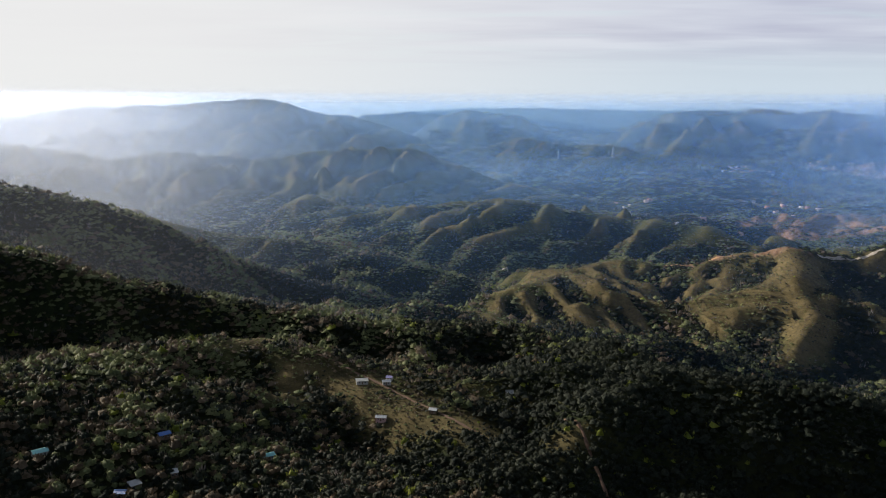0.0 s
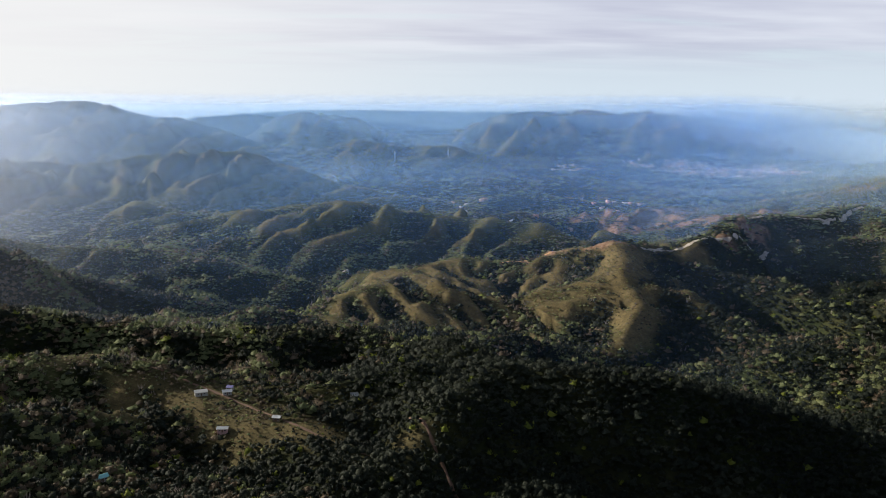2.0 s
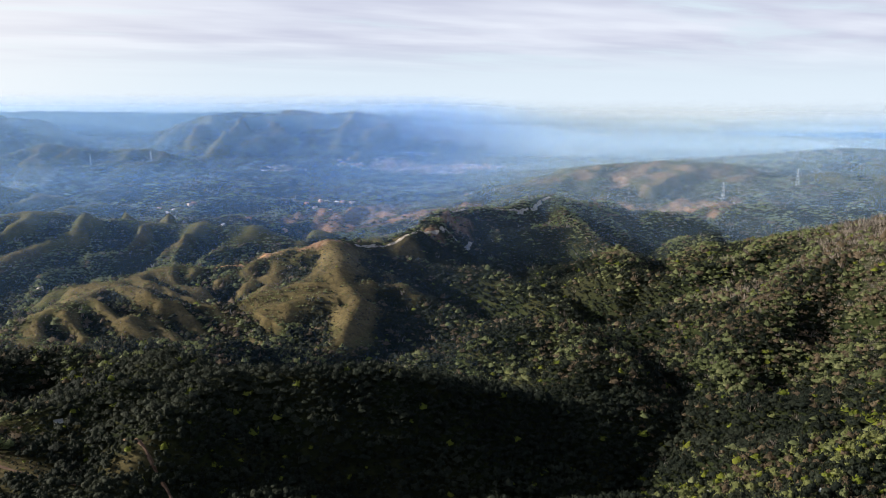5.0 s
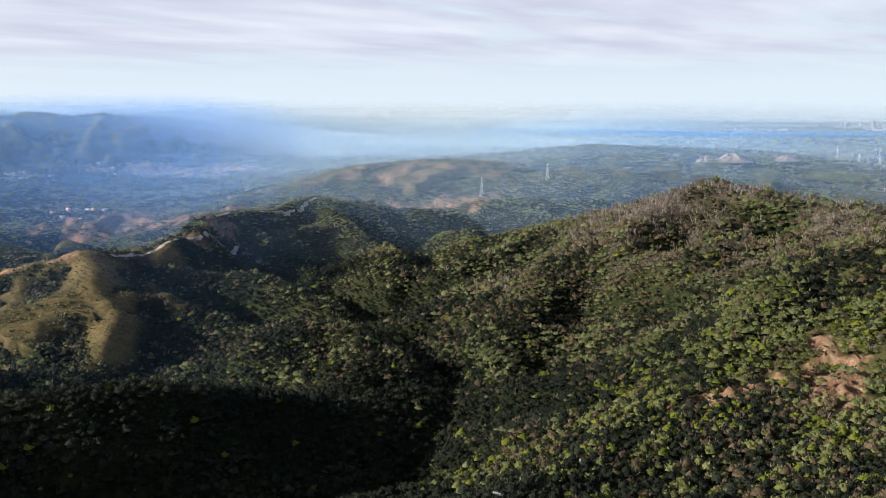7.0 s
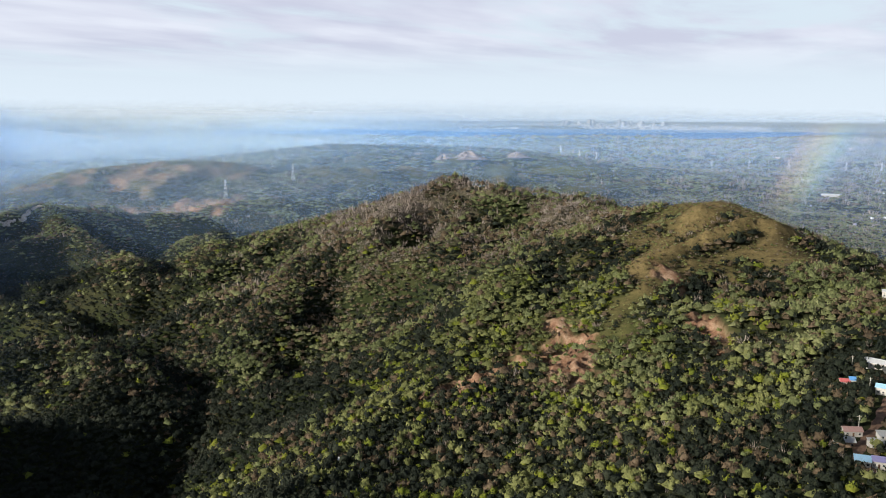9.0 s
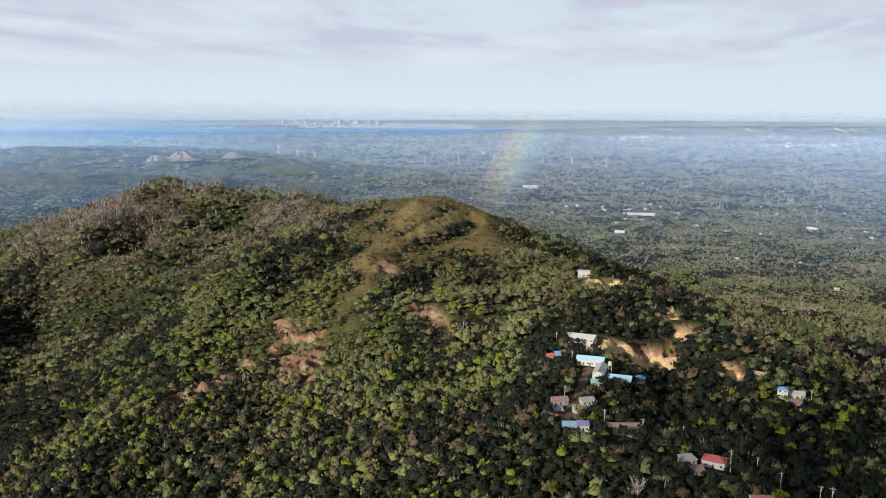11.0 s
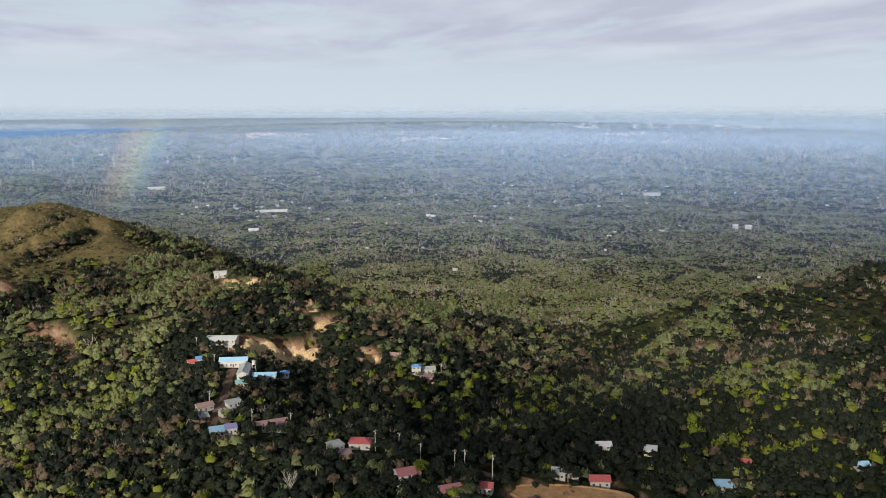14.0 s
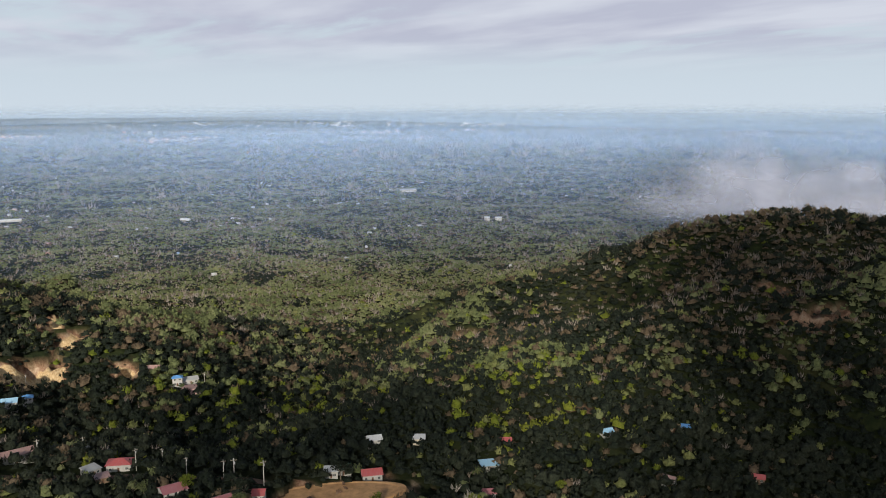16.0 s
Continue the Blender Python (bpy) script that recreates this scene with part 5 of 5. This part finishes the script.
    tube(bm, (0, 0, -1.5), (0.2, 0.1, tall * 0.4), 0.3, 0.2, 7)
    part("trunk", bm, PALE_BARK, ob)
    for k in range(6):
        bm = bmesh.new()
        a = k * 1.05 + r.uniform(-0.3, 0.3)
        base = Vector((0.2, 0.1, tall * r.uniform(0.28, 0.4)))
        mid = base + Vector((math.cos(a) * 1.4, math.sin(a) * 1.4, tall * 0.25))
        tube(bm, base, mid, 0.15, 0.1, 5)
        for j in range(5):
            tip = mid + Vector((math.cos(a + r.uniform(-1, 1)) * r.uniform(0.6, 2.2), math.sin(a + r.uniform(-1, 1)) * r.uniform(0.6, 2.2), tall * r.uniform(0.1, 0.34)))
            tube(bm, mid, tip, 0.08, 0.03, 4)
            for _ in range(3):
                end = tip + Vector((r.uniform(-0.9, 0.9), r.uniform(-0.9, 0.9), r.uniform(0.3, 1.1)))
                tube(bm, mid.lerp(tip, r.uniform(0.5, 1.0)), end, 0.04, 0.02, 3)
        part("branch", bm, PALE_BARK, ob)
    return ob


def palm(seed, tall):
    r = random.Random(seed)
    ob = tagged(new("palm"), "slim coconut palm with arching fronds", "palm", "single trees of the near slopes")
    bm = bmesh.new()
    top = Vector((r.uniform(-0.6, 0.6), r.uniform(-0.6, 0.6), tall))
    tube(bm, (0, 0, -1.5), top * 0.5 + Vector((0.2, 0, 0)), 0.22, 0.17, 6)
    tube(bm, top * 0.5 + Vector((0.2, 0, 0)), top, 0.17, 0.13, 6)
    part("trunk", bm, PALE_BARK, ob)
    for k in range(13):
        bm = bmesh.new()
        a, lift = k * 2.4, r.uniform(-0.2, 1.0)
        out = Vector((math.cos(a), math.sin(a), 0))
        side = Vector((-math.sin(a), math.cos(a), 0))
        rows = []
        for j in range(5):
            t = j / 4
            p = top + out * 3.0 * t + Vector((0, 0, lift * 1.6 * t - 2.6 * t * t))
            w = 0.55 * math.sin(math.pi * (0.12 + 0.85 * t))
            rows.append((bm.verts.new(p + side * w - Vector((0, 0, 0.3 * w))), bm.verts.new(p), bm.verts.new(p - side * w - Vector((0, 0, 0.3 * w)))))
        for u, v in zip(rows[:-1], rows[1:]):
            bm.faces.new((u[0], u[1], v[1], v[0]))
            bm.faces.new((u[1], u[2], v[2], v[1]))
        ob_frond = part("frond", bm, LEAVES[1], ob)
        ob_frond.data.attributes.new("variety", "FLOAT", "FACE").data.foreach_set("value", np.full(len(ob_frond.data.polygons), 0.2 + 0.05 * k, np.float32))
    return ob


def bamboo(seed, tall):
    r = random.Random(seed)
    ob = tagged(new("bamboo"), "feathery yellow-green bamboo clump", "bamboo", "single trees of the near slopes")
    stems, crown = bmesh.new(), bmesh.new()
    for k in range(11):
        a = r.uniform(0, 6.28)
        foot = Vector((math.cos(a) * 0.7, math.sin(a) * 0.7, -1))
        mid = Vector((math.cos(a) * 1.3, math.sin(a) * 1.3, tall * 0.6))
        tip = Vector((math.cos(a) * r.uniform(1.8, 3.2), math.sin(a) * r.uniform(1.8, 3.2), tall * r.uniform(0.75, 1.0)))
        tube(stems, foot, mid, 0.09, 0.06, 4)
        tube(stems, mid, tip, 0.06, 0.02, 4)
        for j in range(4):
            flakes(crown, mid.lerp(tip, j / 3.5), (0.8, 1.1), 12, 0.36, seed * 90 + k * 5 + j)
    part("stems", stems, PALE_BARK, ob)
    crown_part(crown, 2, ob, "", 0.1)
    return ob


PATTERNS = [
    broadleaf(1, 0, "dark green broadleaf tree with a domed crown", 9.0, 3.6), broadleaf(2, 1, "mid-green broadleaf tree with an open crown", 10.0, 3.8),
    broadleaf(3, 0, "tall dark green forest tree on the slope", 12.0, 3.8), broadleaf(4, 1, "olive green broadleaf tree on the slope", 8.0, 3.2),
    broadleaf(5, 2, "bright yellow-green broadleaf tree", 9.5, 3.6), broadleaf(6, 3, "brownish broadleaf tree in the dry season", 8.5, 3.2),
    bare_tree(7, 10.0), bare_tree(8, 12.0), palm(9, 10.0), palm(10, 8.0), bamboo(11, 10.0), broadleaf(12, 0, "dark green tree with a broad low crown", 7.5, 4.0),
]
WEIGHT = [5, 5, 4, 4, 2, 1.2, 1.2, 1.2, 2, 1.5, 1.2, 4]
chooser = random.Random(21)
SINGLE = []
tx, ty = scatter(335, 500, 8.0)
order = np.argsort(np.hypot(tx, ty) + rng.uniform(0, 90, len(tx)))[:290]
for k, i in enumerate(order):
    which = k if k < len(PATTERNS) else chooser.choices(range(len(PATTERNS)), WEIGHT)[0]
    x, y = float(tx[i]), float(ty[i])
    bright = blob(np.array([x]), np.array([y]), 420, -270, 70, 110, 0, 0.6)[0]
    if k >= len(PATTERNS) and chooser.random() < 0.35 * bright:
        which = 4
    m = pose(x, y, ground_z(x, y), chooser.uniform(-3, 3), chooser.uniform(-3, 3), chooser.uniform(0, 360)) @ Matrix.Scale(chooser.uniform(0.75, 1.15), 4)
    if k < len(PATTERNS):
        PATTERNS[k].matrix_world = m
    else:
        copy_thing(PATTERNS[which], m)
    SINGLE.append((x, y, 2.4))
CLEARED += SINGLE


# ---------------------------------------------------------------- the forest itself
# low bushes and tussocks on the grassy slopes
scrub = []
for x0, x1, y0, y1, step, wide in ((40, 660, 1000, 1530, 3.6, 1.15), (790, 1080, 40, 330, 2.6, 0.85), (-230, 70, 590, 800, 2.6, 0.75)):
    gx, gy = np.meshgrid(np.arange(x0, x1, step), np.arange(y0, y1, step))
    gx, gy = (gx + rng.uniform(-0.5, 0.5, gx.shape) * step).ravel(), (gy + rng.uniform(-0.5, 0.5, gy.shape) * step).ravel()
    keep = (on_grid(GRASS, gx, gy) > 0.3) & (on_grid(SOIL, gx, gy) < 0.3) & (rng.random(len(gx)) < 1.6 * fbm(gx / 30, gy / 30 + 9, 3) - 0.5) & (on_grid(HIDDEN, gx, gy) < 0.3)
    for cx, cy, r in CLEARED:
        keep &= (np.abs(gx - cx) > r) | (np.abs(gy - cy) > r)
    gx, gy = gx[keep], gy[keep]
    w = wide * np.clip(rng.lognormal(0, 0.4, len(gx)), 0.4, 2.2)
    scrub.append(crowns(gx, gy, on_grid(GZ, gx, gy), rng.choice([5, 5, 3, 1, 3], len(gx)), w, w * rng.uniform(0.6, 1.2, len(gx)), 1, 5, 1, 2))

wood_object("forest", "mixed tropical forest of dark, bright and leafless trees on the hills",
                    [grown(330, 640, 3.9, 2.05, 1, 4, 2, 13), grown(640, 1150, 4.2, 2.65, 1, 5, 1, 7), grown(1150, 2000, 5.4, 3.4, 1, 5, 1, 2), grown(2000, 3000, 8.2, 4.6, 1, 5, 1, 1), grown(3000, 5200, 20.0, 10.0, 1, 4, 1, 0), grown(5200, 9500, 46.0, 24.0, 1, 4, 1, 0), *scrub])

# ---------------------------------------------------------------- haze between the ranges, as tinted sheets ringed round the camera
def haze_material(name, density, reach, tone):
    m, g = material(name)
    pos = g.node("ShaderNodeNewGeometry").outputs["Position"]
    xyz = g.node("ShaderNodeSeparateXYZ")
    g.join(pos, xyz.inputs[0])
    cloudy = g.noise(0.0022, 4.0, 0.55, g.scaled(1, 1, 3.5))
    fade = g.node("ShaderNodeAttribute", attribute_name="thick").outputs["Fac"]
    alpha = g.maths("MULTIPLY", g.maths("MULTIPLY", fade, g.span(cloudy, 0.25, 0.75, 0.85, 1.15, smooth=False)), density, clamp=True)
    # towards the sun the tint turns white: glare painted on the sheet
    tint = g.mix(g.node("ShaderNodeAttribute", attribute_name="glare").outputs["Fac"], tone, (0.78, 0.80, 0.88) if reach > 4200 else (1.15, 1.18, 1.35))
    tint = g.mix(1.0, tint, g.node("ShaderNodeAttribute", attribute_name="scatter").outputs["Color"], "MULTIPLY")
    d = g.node("ShaderNodeBsdfDiffuse")
    t = g.node("ShaderNodeBsdfTranslucent")
    g.join(tint, d.inputs["Color"])
    g.join(tint, t.inputs["Color"])
    both = g.node("ShaderNodeMixShader", i_Fac=0.5)
    g.join(d.outputs[0], both.inputs[1])
    g.join(t.outputs[0], both.inputs[2])
    clear = g.node("ShaderNodeBsdfTransparent")
    mixer = g.node("ShaderNodeMixShader")
    g.join(alpha, mixer.inputs[0])
    g.join(clear.outputs[0], mixer.inputs[1])
    g.join(both.outputs[0], mixer.inputs[2])
    o = g.node("ShaderNodeOutputMaterial")
    g.join(mixer.outputs[0], o.inputs[0])
    return m


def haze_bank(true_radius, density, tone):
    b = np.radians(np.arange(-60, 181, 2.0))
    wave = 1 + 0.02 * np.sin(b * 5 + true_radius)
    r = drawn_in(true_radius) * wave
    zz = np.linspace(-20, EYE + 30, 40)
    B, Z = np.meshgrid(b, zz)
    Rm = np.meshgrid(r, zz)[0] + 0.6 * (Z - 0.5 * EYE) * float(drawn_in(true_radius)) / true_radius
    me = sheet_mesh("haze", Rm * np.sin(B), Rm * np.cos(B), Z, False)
    # it lies thickest on the lowland and thins out upwards, sooner over the plain than before the mountains
    deg, slant = np.degrees(B), np.degrees((Z - EYE) / Rm)
    plain = smooth01(deg, 27, 40)
    near_air = 1 - smooth01(np.float64(true_radius), 2500, 6000)
    # thickness by bearing is fitted to the camera's view, heavier on the sun's side
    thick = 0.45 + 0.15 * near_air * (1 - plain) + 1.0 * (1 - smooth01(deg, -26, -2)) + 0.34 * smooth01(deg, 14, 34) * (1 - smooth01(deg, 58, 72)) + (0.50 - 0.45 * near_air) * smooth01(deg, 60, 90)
    if 1600 < true_radius < 4000:
        thick = thick + 0.24 * smooth01(deg, 80, 108) + 0.2 * smooth01(deg, 98, 116)
    if 1900 < true_radius < 3600:
        thick = thick + 0.34 * smooth01(deg, 12, 24) * (1 - smooth01(deg, 48, 60))
    if true_radius < 1600:
        thick = thick * (1 - smooth01(deg, -16, 6))
    if 3500 < true_radius < 7000:
        thick = thick + 0.34 * smooth01(deg, 28, 37) * (1 - smooth01(deg, 44, 56))
    if 5000 < true_radius < 8000:
        thick = thick * (1 - 0.5 * smooth01(deg, 52, 62) * (1 - smooth01(deg, 86, 98)))
    if 4500 < true_radius < 8000:
        thick = thick + 0.22 * smooth01(deg, -8, 0) * (1 - smooth01(deg, 24, 34))
    thick = thick + 0.5 * smooth01(deg, -12, 0) * (1 - smooth01(deg, 26, 40)) * (1 - smooth01(slant, -4.6, -2.7))
    squeeze = float(drawn_in(true_radius)) / true_radius
    floor = EYE * (1 - squeeze)
    thick = thick * (1 - smooth01(slant, (-1.2 if true_radius < 8000 else -1.3) - (1.4 if true_radius < 8000 else 0.1) * plain, 1.2 - 1.6 * plain) if true_radius < 10000 else 1 - smooth01(slant, -0.8 - 0.3 * smooth01(deg, 66, 84), 0.35 - 0.6 * smooth01(deg, 66, 84)) if true_radius < 15000 else 1 - smooth01(slant, -1.2, -0.6))
    if 8000 < true_radius < 10000:
        thick = thick * (1 - 0.8 * smooth01(deg, 50, 62))
        thick = np.maximum(thick, 1.15 * (1 - plain) * (1 - smooth01(slant, -0.5, 0.4)))
    thick = thick * (smooth01(Z, floor - 25 * squeeze, floor + 70 * squeeze) if true_radius < 8000 else smooth01(Z, floor - 25 * squeeze, floor + 120 * squeeze) if true_radius < 10000 else smooth01(Z, floor - 120 * squeeze, floor - 50 * squeeze))
    me.attributes.new("thick", "FLOAT", "POINT").data.foreach_set("value", thick.ravel().astype(np.float32))
    # gain by bearing, put into the tint to make up for edge-lit sheets
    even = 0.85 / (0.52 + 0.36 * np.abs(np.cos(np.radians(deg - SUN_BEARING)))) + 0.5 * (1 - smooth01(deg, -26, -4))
    grey_side, hills = smooth01(deg, 58, 92), 1 - smooth01(deg, 24, 40)
    grey_side = grey_side * (0.2 if true_radius > 10000 else 1.0)
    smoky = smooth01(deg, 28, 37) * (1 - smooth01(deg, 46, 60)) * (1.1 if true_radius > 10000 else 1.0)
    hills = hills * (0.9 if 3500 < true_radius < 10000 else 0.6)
    rgb = [even * (1 - 0.10 * hills - 0.17 * grey_side + 0.26 * smoky), even * (1 - 0.26 * grey_side + 0.10 * smoky), even * (1 + 0.10 * hills - 0.27 * grey_side - 0.06 * smoky), even * 0 + 1]
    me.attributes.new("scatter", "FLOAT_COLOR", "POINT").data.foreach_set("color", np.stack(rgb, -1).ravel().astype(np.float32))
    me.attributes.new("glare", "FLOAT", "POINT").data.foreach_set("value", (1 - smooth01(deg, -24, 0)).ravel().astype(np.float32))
    me.materials.append(haze_material("tinted_haze", density, float(drawn_in(true_radius)), tone))
    return tagged(new("haze_bank", me), "see-through sheets round the camera, tinted with blue haze and glare", "haze", kind="structure")


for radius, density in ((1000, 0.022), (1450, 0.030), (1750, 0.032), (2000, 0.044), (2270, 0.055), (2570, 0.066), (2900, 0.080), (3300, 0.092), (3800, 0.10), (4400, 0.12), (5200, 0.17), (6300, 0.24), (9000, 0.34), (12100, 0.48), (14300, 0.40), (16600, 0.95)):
    # blue above one brightens the sheets beyond what sunlight would give
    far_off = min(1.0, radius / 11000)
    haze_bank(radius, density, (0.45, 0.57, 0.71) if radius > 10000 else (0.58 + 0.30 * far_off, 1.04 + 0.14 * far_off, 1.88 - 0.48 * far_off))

# ---------------------------------------------------------------- low cloud, smoke, rainbow
def vapour_material(name, colour, strength):
    m, g = material(name)
    thick = g.node("ShaderNodeAttribute", attribute_name="thick").outputs["Fac"]
    alpha = g.maths("MULTIPLY", thick, strength, clamp=True)
    d = g.node("ShaderNodeBsdfDiffuse", i_Color=(*colour, 1))
    t = g.node("ShaderNodeBsdfTranslucent", i_Color=(*colour, 1))
    both = g.node("ShaderNodeMixShader", i_Fac=0.5)
    g.join(d.outputs[0], both.inputs[1])
    g.join(t.outputs[0], both.inputs[2])
    clear = g.node("ShaderNodeBsdfTransparent")
    mixer = g.node("ShaderNodeMixShader")
    g.join(alpha, mixer.inputs[0])
    g.join(clear.outputs[0], mixer.inputs[1])
    g.join(both.outputs[0], mixer.inputs[2])
    o = g.node("ShaderNodeOutputMaterial")
    g.join(mixer.outputs[0], o.inputs[0])
    return m


def vapour(name, label, category, layers):
    """Soft curtains of droplets: each layer gives its grid of places and how thick it is there."""
    first = None
    for X, Y, Z, T, mat in layers:
        me = sheet_mesh(name, X, Y, Z, False)
        me.attributes.new("thick", "FLOAT", "POINT").data.foreach_set("value", T.ravel().astype(np.float32))
        me.materials.append(mat)
        ob = new(name if first is None else "veil", me)
        if first is None:
            first = tagged(ob, label, category, kind="stuff")
        else:
            ob.parent = first
    return first


CLOUD = vapour_material("cloud_droplets", (0.72, 0.76, 0.94), 0.48)
layers = []
for k, reach in enumerate((1080, 1180, 1290, 1420)):
    b = np.radians(np.linspace(126.5, 176.5, 150))
    e = np.linspace(-0.145, -0.035, 60)
    B, E = np.meshgrid(b, e)
    u, v = np.degrees(B) - 126.5, (E + 0.145) / 0.11
    crest = 0.52 + 0.34 * (fbm(u / 6 + k * 5, u * 0 + 2 + k, 4) - 0.5) * 2 + 0.24 * np.exp(-((u - 12.5) / 3.5) ** 2) + 0.1 * np.exp(-((u - 20) / 3) ** 2)
    puff = fbm(u / 2.4 + 13 * k, v * 3 + 7 * k, 5)
    T = smooth01(crest + 0.5 * (puff - 0.5) - v, -0.05, 0.42) * smooth01(u, 4, 11) * smooth01(v, 0.02, 0.3) * (0.45 + 0.9 * (puff - 0.2))
    layers.append((reach * np.sin(B), reach * np.cos(B), EYE + reach * E, np.clip(T, 0, 1), CLOUD))
vapour("low_cloud", "soft white low cloud drifting behind the dark hill", "cloud", layers)

# unseen cloud added up-sun, cut to shade the village, dark hill and plain
SHADE_CLOUD = vapour_material("shade_cloud_droplets", (0.62, 0.64, 0.70), 0.42)
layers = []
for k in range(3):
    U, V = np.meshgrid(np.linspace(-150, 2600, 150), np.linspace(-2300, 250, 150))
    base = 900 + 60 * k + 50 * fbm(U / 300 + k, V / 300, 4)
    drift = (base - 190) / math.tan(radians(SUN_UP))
    hill_shade = smooth01(np.degrees(np.arctan2(U, V)) + 14 * (fbm(U / 240 + 3, V / 240 + k, 4) - 0.5), 128, 139)
    # gaps leave the saddle and the low cloud in sun
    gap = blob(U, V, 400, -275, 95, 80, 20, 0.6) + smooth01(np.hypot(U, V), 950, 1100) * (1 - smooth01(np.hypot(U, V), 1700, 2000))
    village_shade = np.maximum(0.45 * blob(U, V, 430, -60, 80, 90, 0, 0.5), 0.6 * blob(U, V, 365, -135, 115, 110, 0, 0.5))
    plain_shade = 0.24 * smooth01(np.degrees(np.arctan2(U, V)) + 12 * (fbm(U / 500 + 8, V / 500 + k, 3) - 0.5), 100, 122) * smooth01(np.hypot(U, V), 950, 1200)
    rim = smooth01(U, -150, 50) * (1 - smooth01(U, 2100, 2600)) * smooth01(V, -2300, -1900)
    layers.append((U + drift * math.sin(radians(SUN_BEARING)), V + drift * math.cos(radians(SUN_BEARING)), base, np.clip(np.maximum(np.maximum(hill_shade * (1 - np.minimum(gap, 1)), village_shade), plain_shade) * rim, 0, 1), SHADE_CLOUD))
vapour("shade_cloud", "unseen grey cloud sheets added up-sun to shade hill and village", "cloud", layers)

SMOKE = vapour_material("smoke", (0.80, 0.84, 0.92), 0.30)


def plume(bearing, true_r, wide, tall, lean, name="smoke_plume", label="thin white smoke rising in the valley"):
    layers = []
    for k in range(2):
        R = true_r + 40 * k
        x0, y0 = R * math.sin(radians(bearing)), R * math.cos(radians(bearing))
        z0 = ground_z(x0, y0)
        u, v = np.meshgrid(np.linspace(-1, 1, 40), np.linspace(0, 1, 40))
        along = wide * u * (0.15 + 0.85 * v) + lean * v ** 1.3
        X, Y, Z = placed(x0 + along * math.cos(radians(bearing)), y0 - along * math.sin(radians(bearing)), z0 + tall * v)
        T = (1 - np.abs(u)) ** 1.2 * (1 - v) ** 0.7 * (0.3 + 1.2 * fbm(u * 2 + v * 3 + k * 4, v * 5 + k, 4))
        layers.append((X, Y, Z, np.clip(T, 0, 1), SMOKE))
    return vapour(name, label, "smoke", layers)


plume(2.9, 3700, 40, 75, 75)
plume(4.6, 3800, 45, 60, 60)
plume(24.0, 2500, 55, 70, 90)
# colour above one: extra brightness is painted into this smoke
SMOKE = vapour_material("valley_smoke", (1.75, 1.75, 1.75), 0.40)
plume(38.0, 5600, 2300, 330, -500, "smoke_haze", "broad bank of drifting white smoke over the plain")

# a faint bow painted on a see-through strip, roughly opposite the sun
axis = -bearing_dir(SUN_BEARING - 2.0, 20.0)
side = axis.cross(Vector((0, 0, 1))).normalized()
lift = side.cross(axis)
ang, arc = np.meshgrid(np.radians(np.linspace(39.6, 43.4, 24)), np.radians(np.linspace(10, 50, 40)))
reach = 2300.0
bow = [axis[k] * np.cos(ang) + (-side[k] * np.cos(arc) + lift[k] * np.sin(arc)) * np.sin(ang) for k in range(3)]
BX, BY, BZ = reach * bow[0], reach * bow[1], EYE + reach * bow[2]
me = sheet_mesh("rainbow", BX, BY, BZ, False)
across = (np.degrees(ang) - 39.6) / 3.8
T = np.sin(np.pi * across) ** 1.2 * smooth01(-(BZ - EYE) / reach, 0.012, 0.035) * smooth01((BZ - EYE) / reach, -0.135, -0.07)
me.attributes.new("thick", "FLOAT", "POINT").data.foreach_set("value", T.ravel().astype(np.float32))
me.attributes.new("hue", "FLOAT", "POINT").data.foreach_set("value", across.ravel().astype(np.float32))
m, g = material("bow_colours")
hue = g.node("ShaderNodeAttribute", attribute_name="hue").outputs["Fac"]
colour = g.ramp(hue, [(0.05, (0.35, 0.35, 0.75)), (0.35, (0.40, 0.70, 0.85)), (0.55, (0.72, 0.80, 0.50)), (0.75, (0.95, 0.72, 0.45)), (0.95, (0.90, 0.45, 0.40))])
thick = g.node("ShaderNodeAttribute", attribute_name="thick").outputs["Fac"]
d = g.node("ShaderNodeBsdfDiffuse")
g.join(colour, d.inputs["Color"])
clear = g.node("ShaderNodeBsdfTransparent")
mixer = g.node("ShaderNodeMixShader")
g.join(g.maths("MULTIPLY", thick, 0.15), mixer.inputs[0])
g.join(clear.outputs[0], mixer.inputs[1])
g.join(d.outputs[0], mixer.inputs[2])
o = g.node("ShaderNodeOutputMaterial")
g.join(mixer.outputs[0], o.inputs[0])
me.materials.append(m)
tagged(new("rainbow", me), "faint rainbow arc standing over the plain", "rainbow", kind="stuff")
scene.cycles.transparent_max_bounces = 40
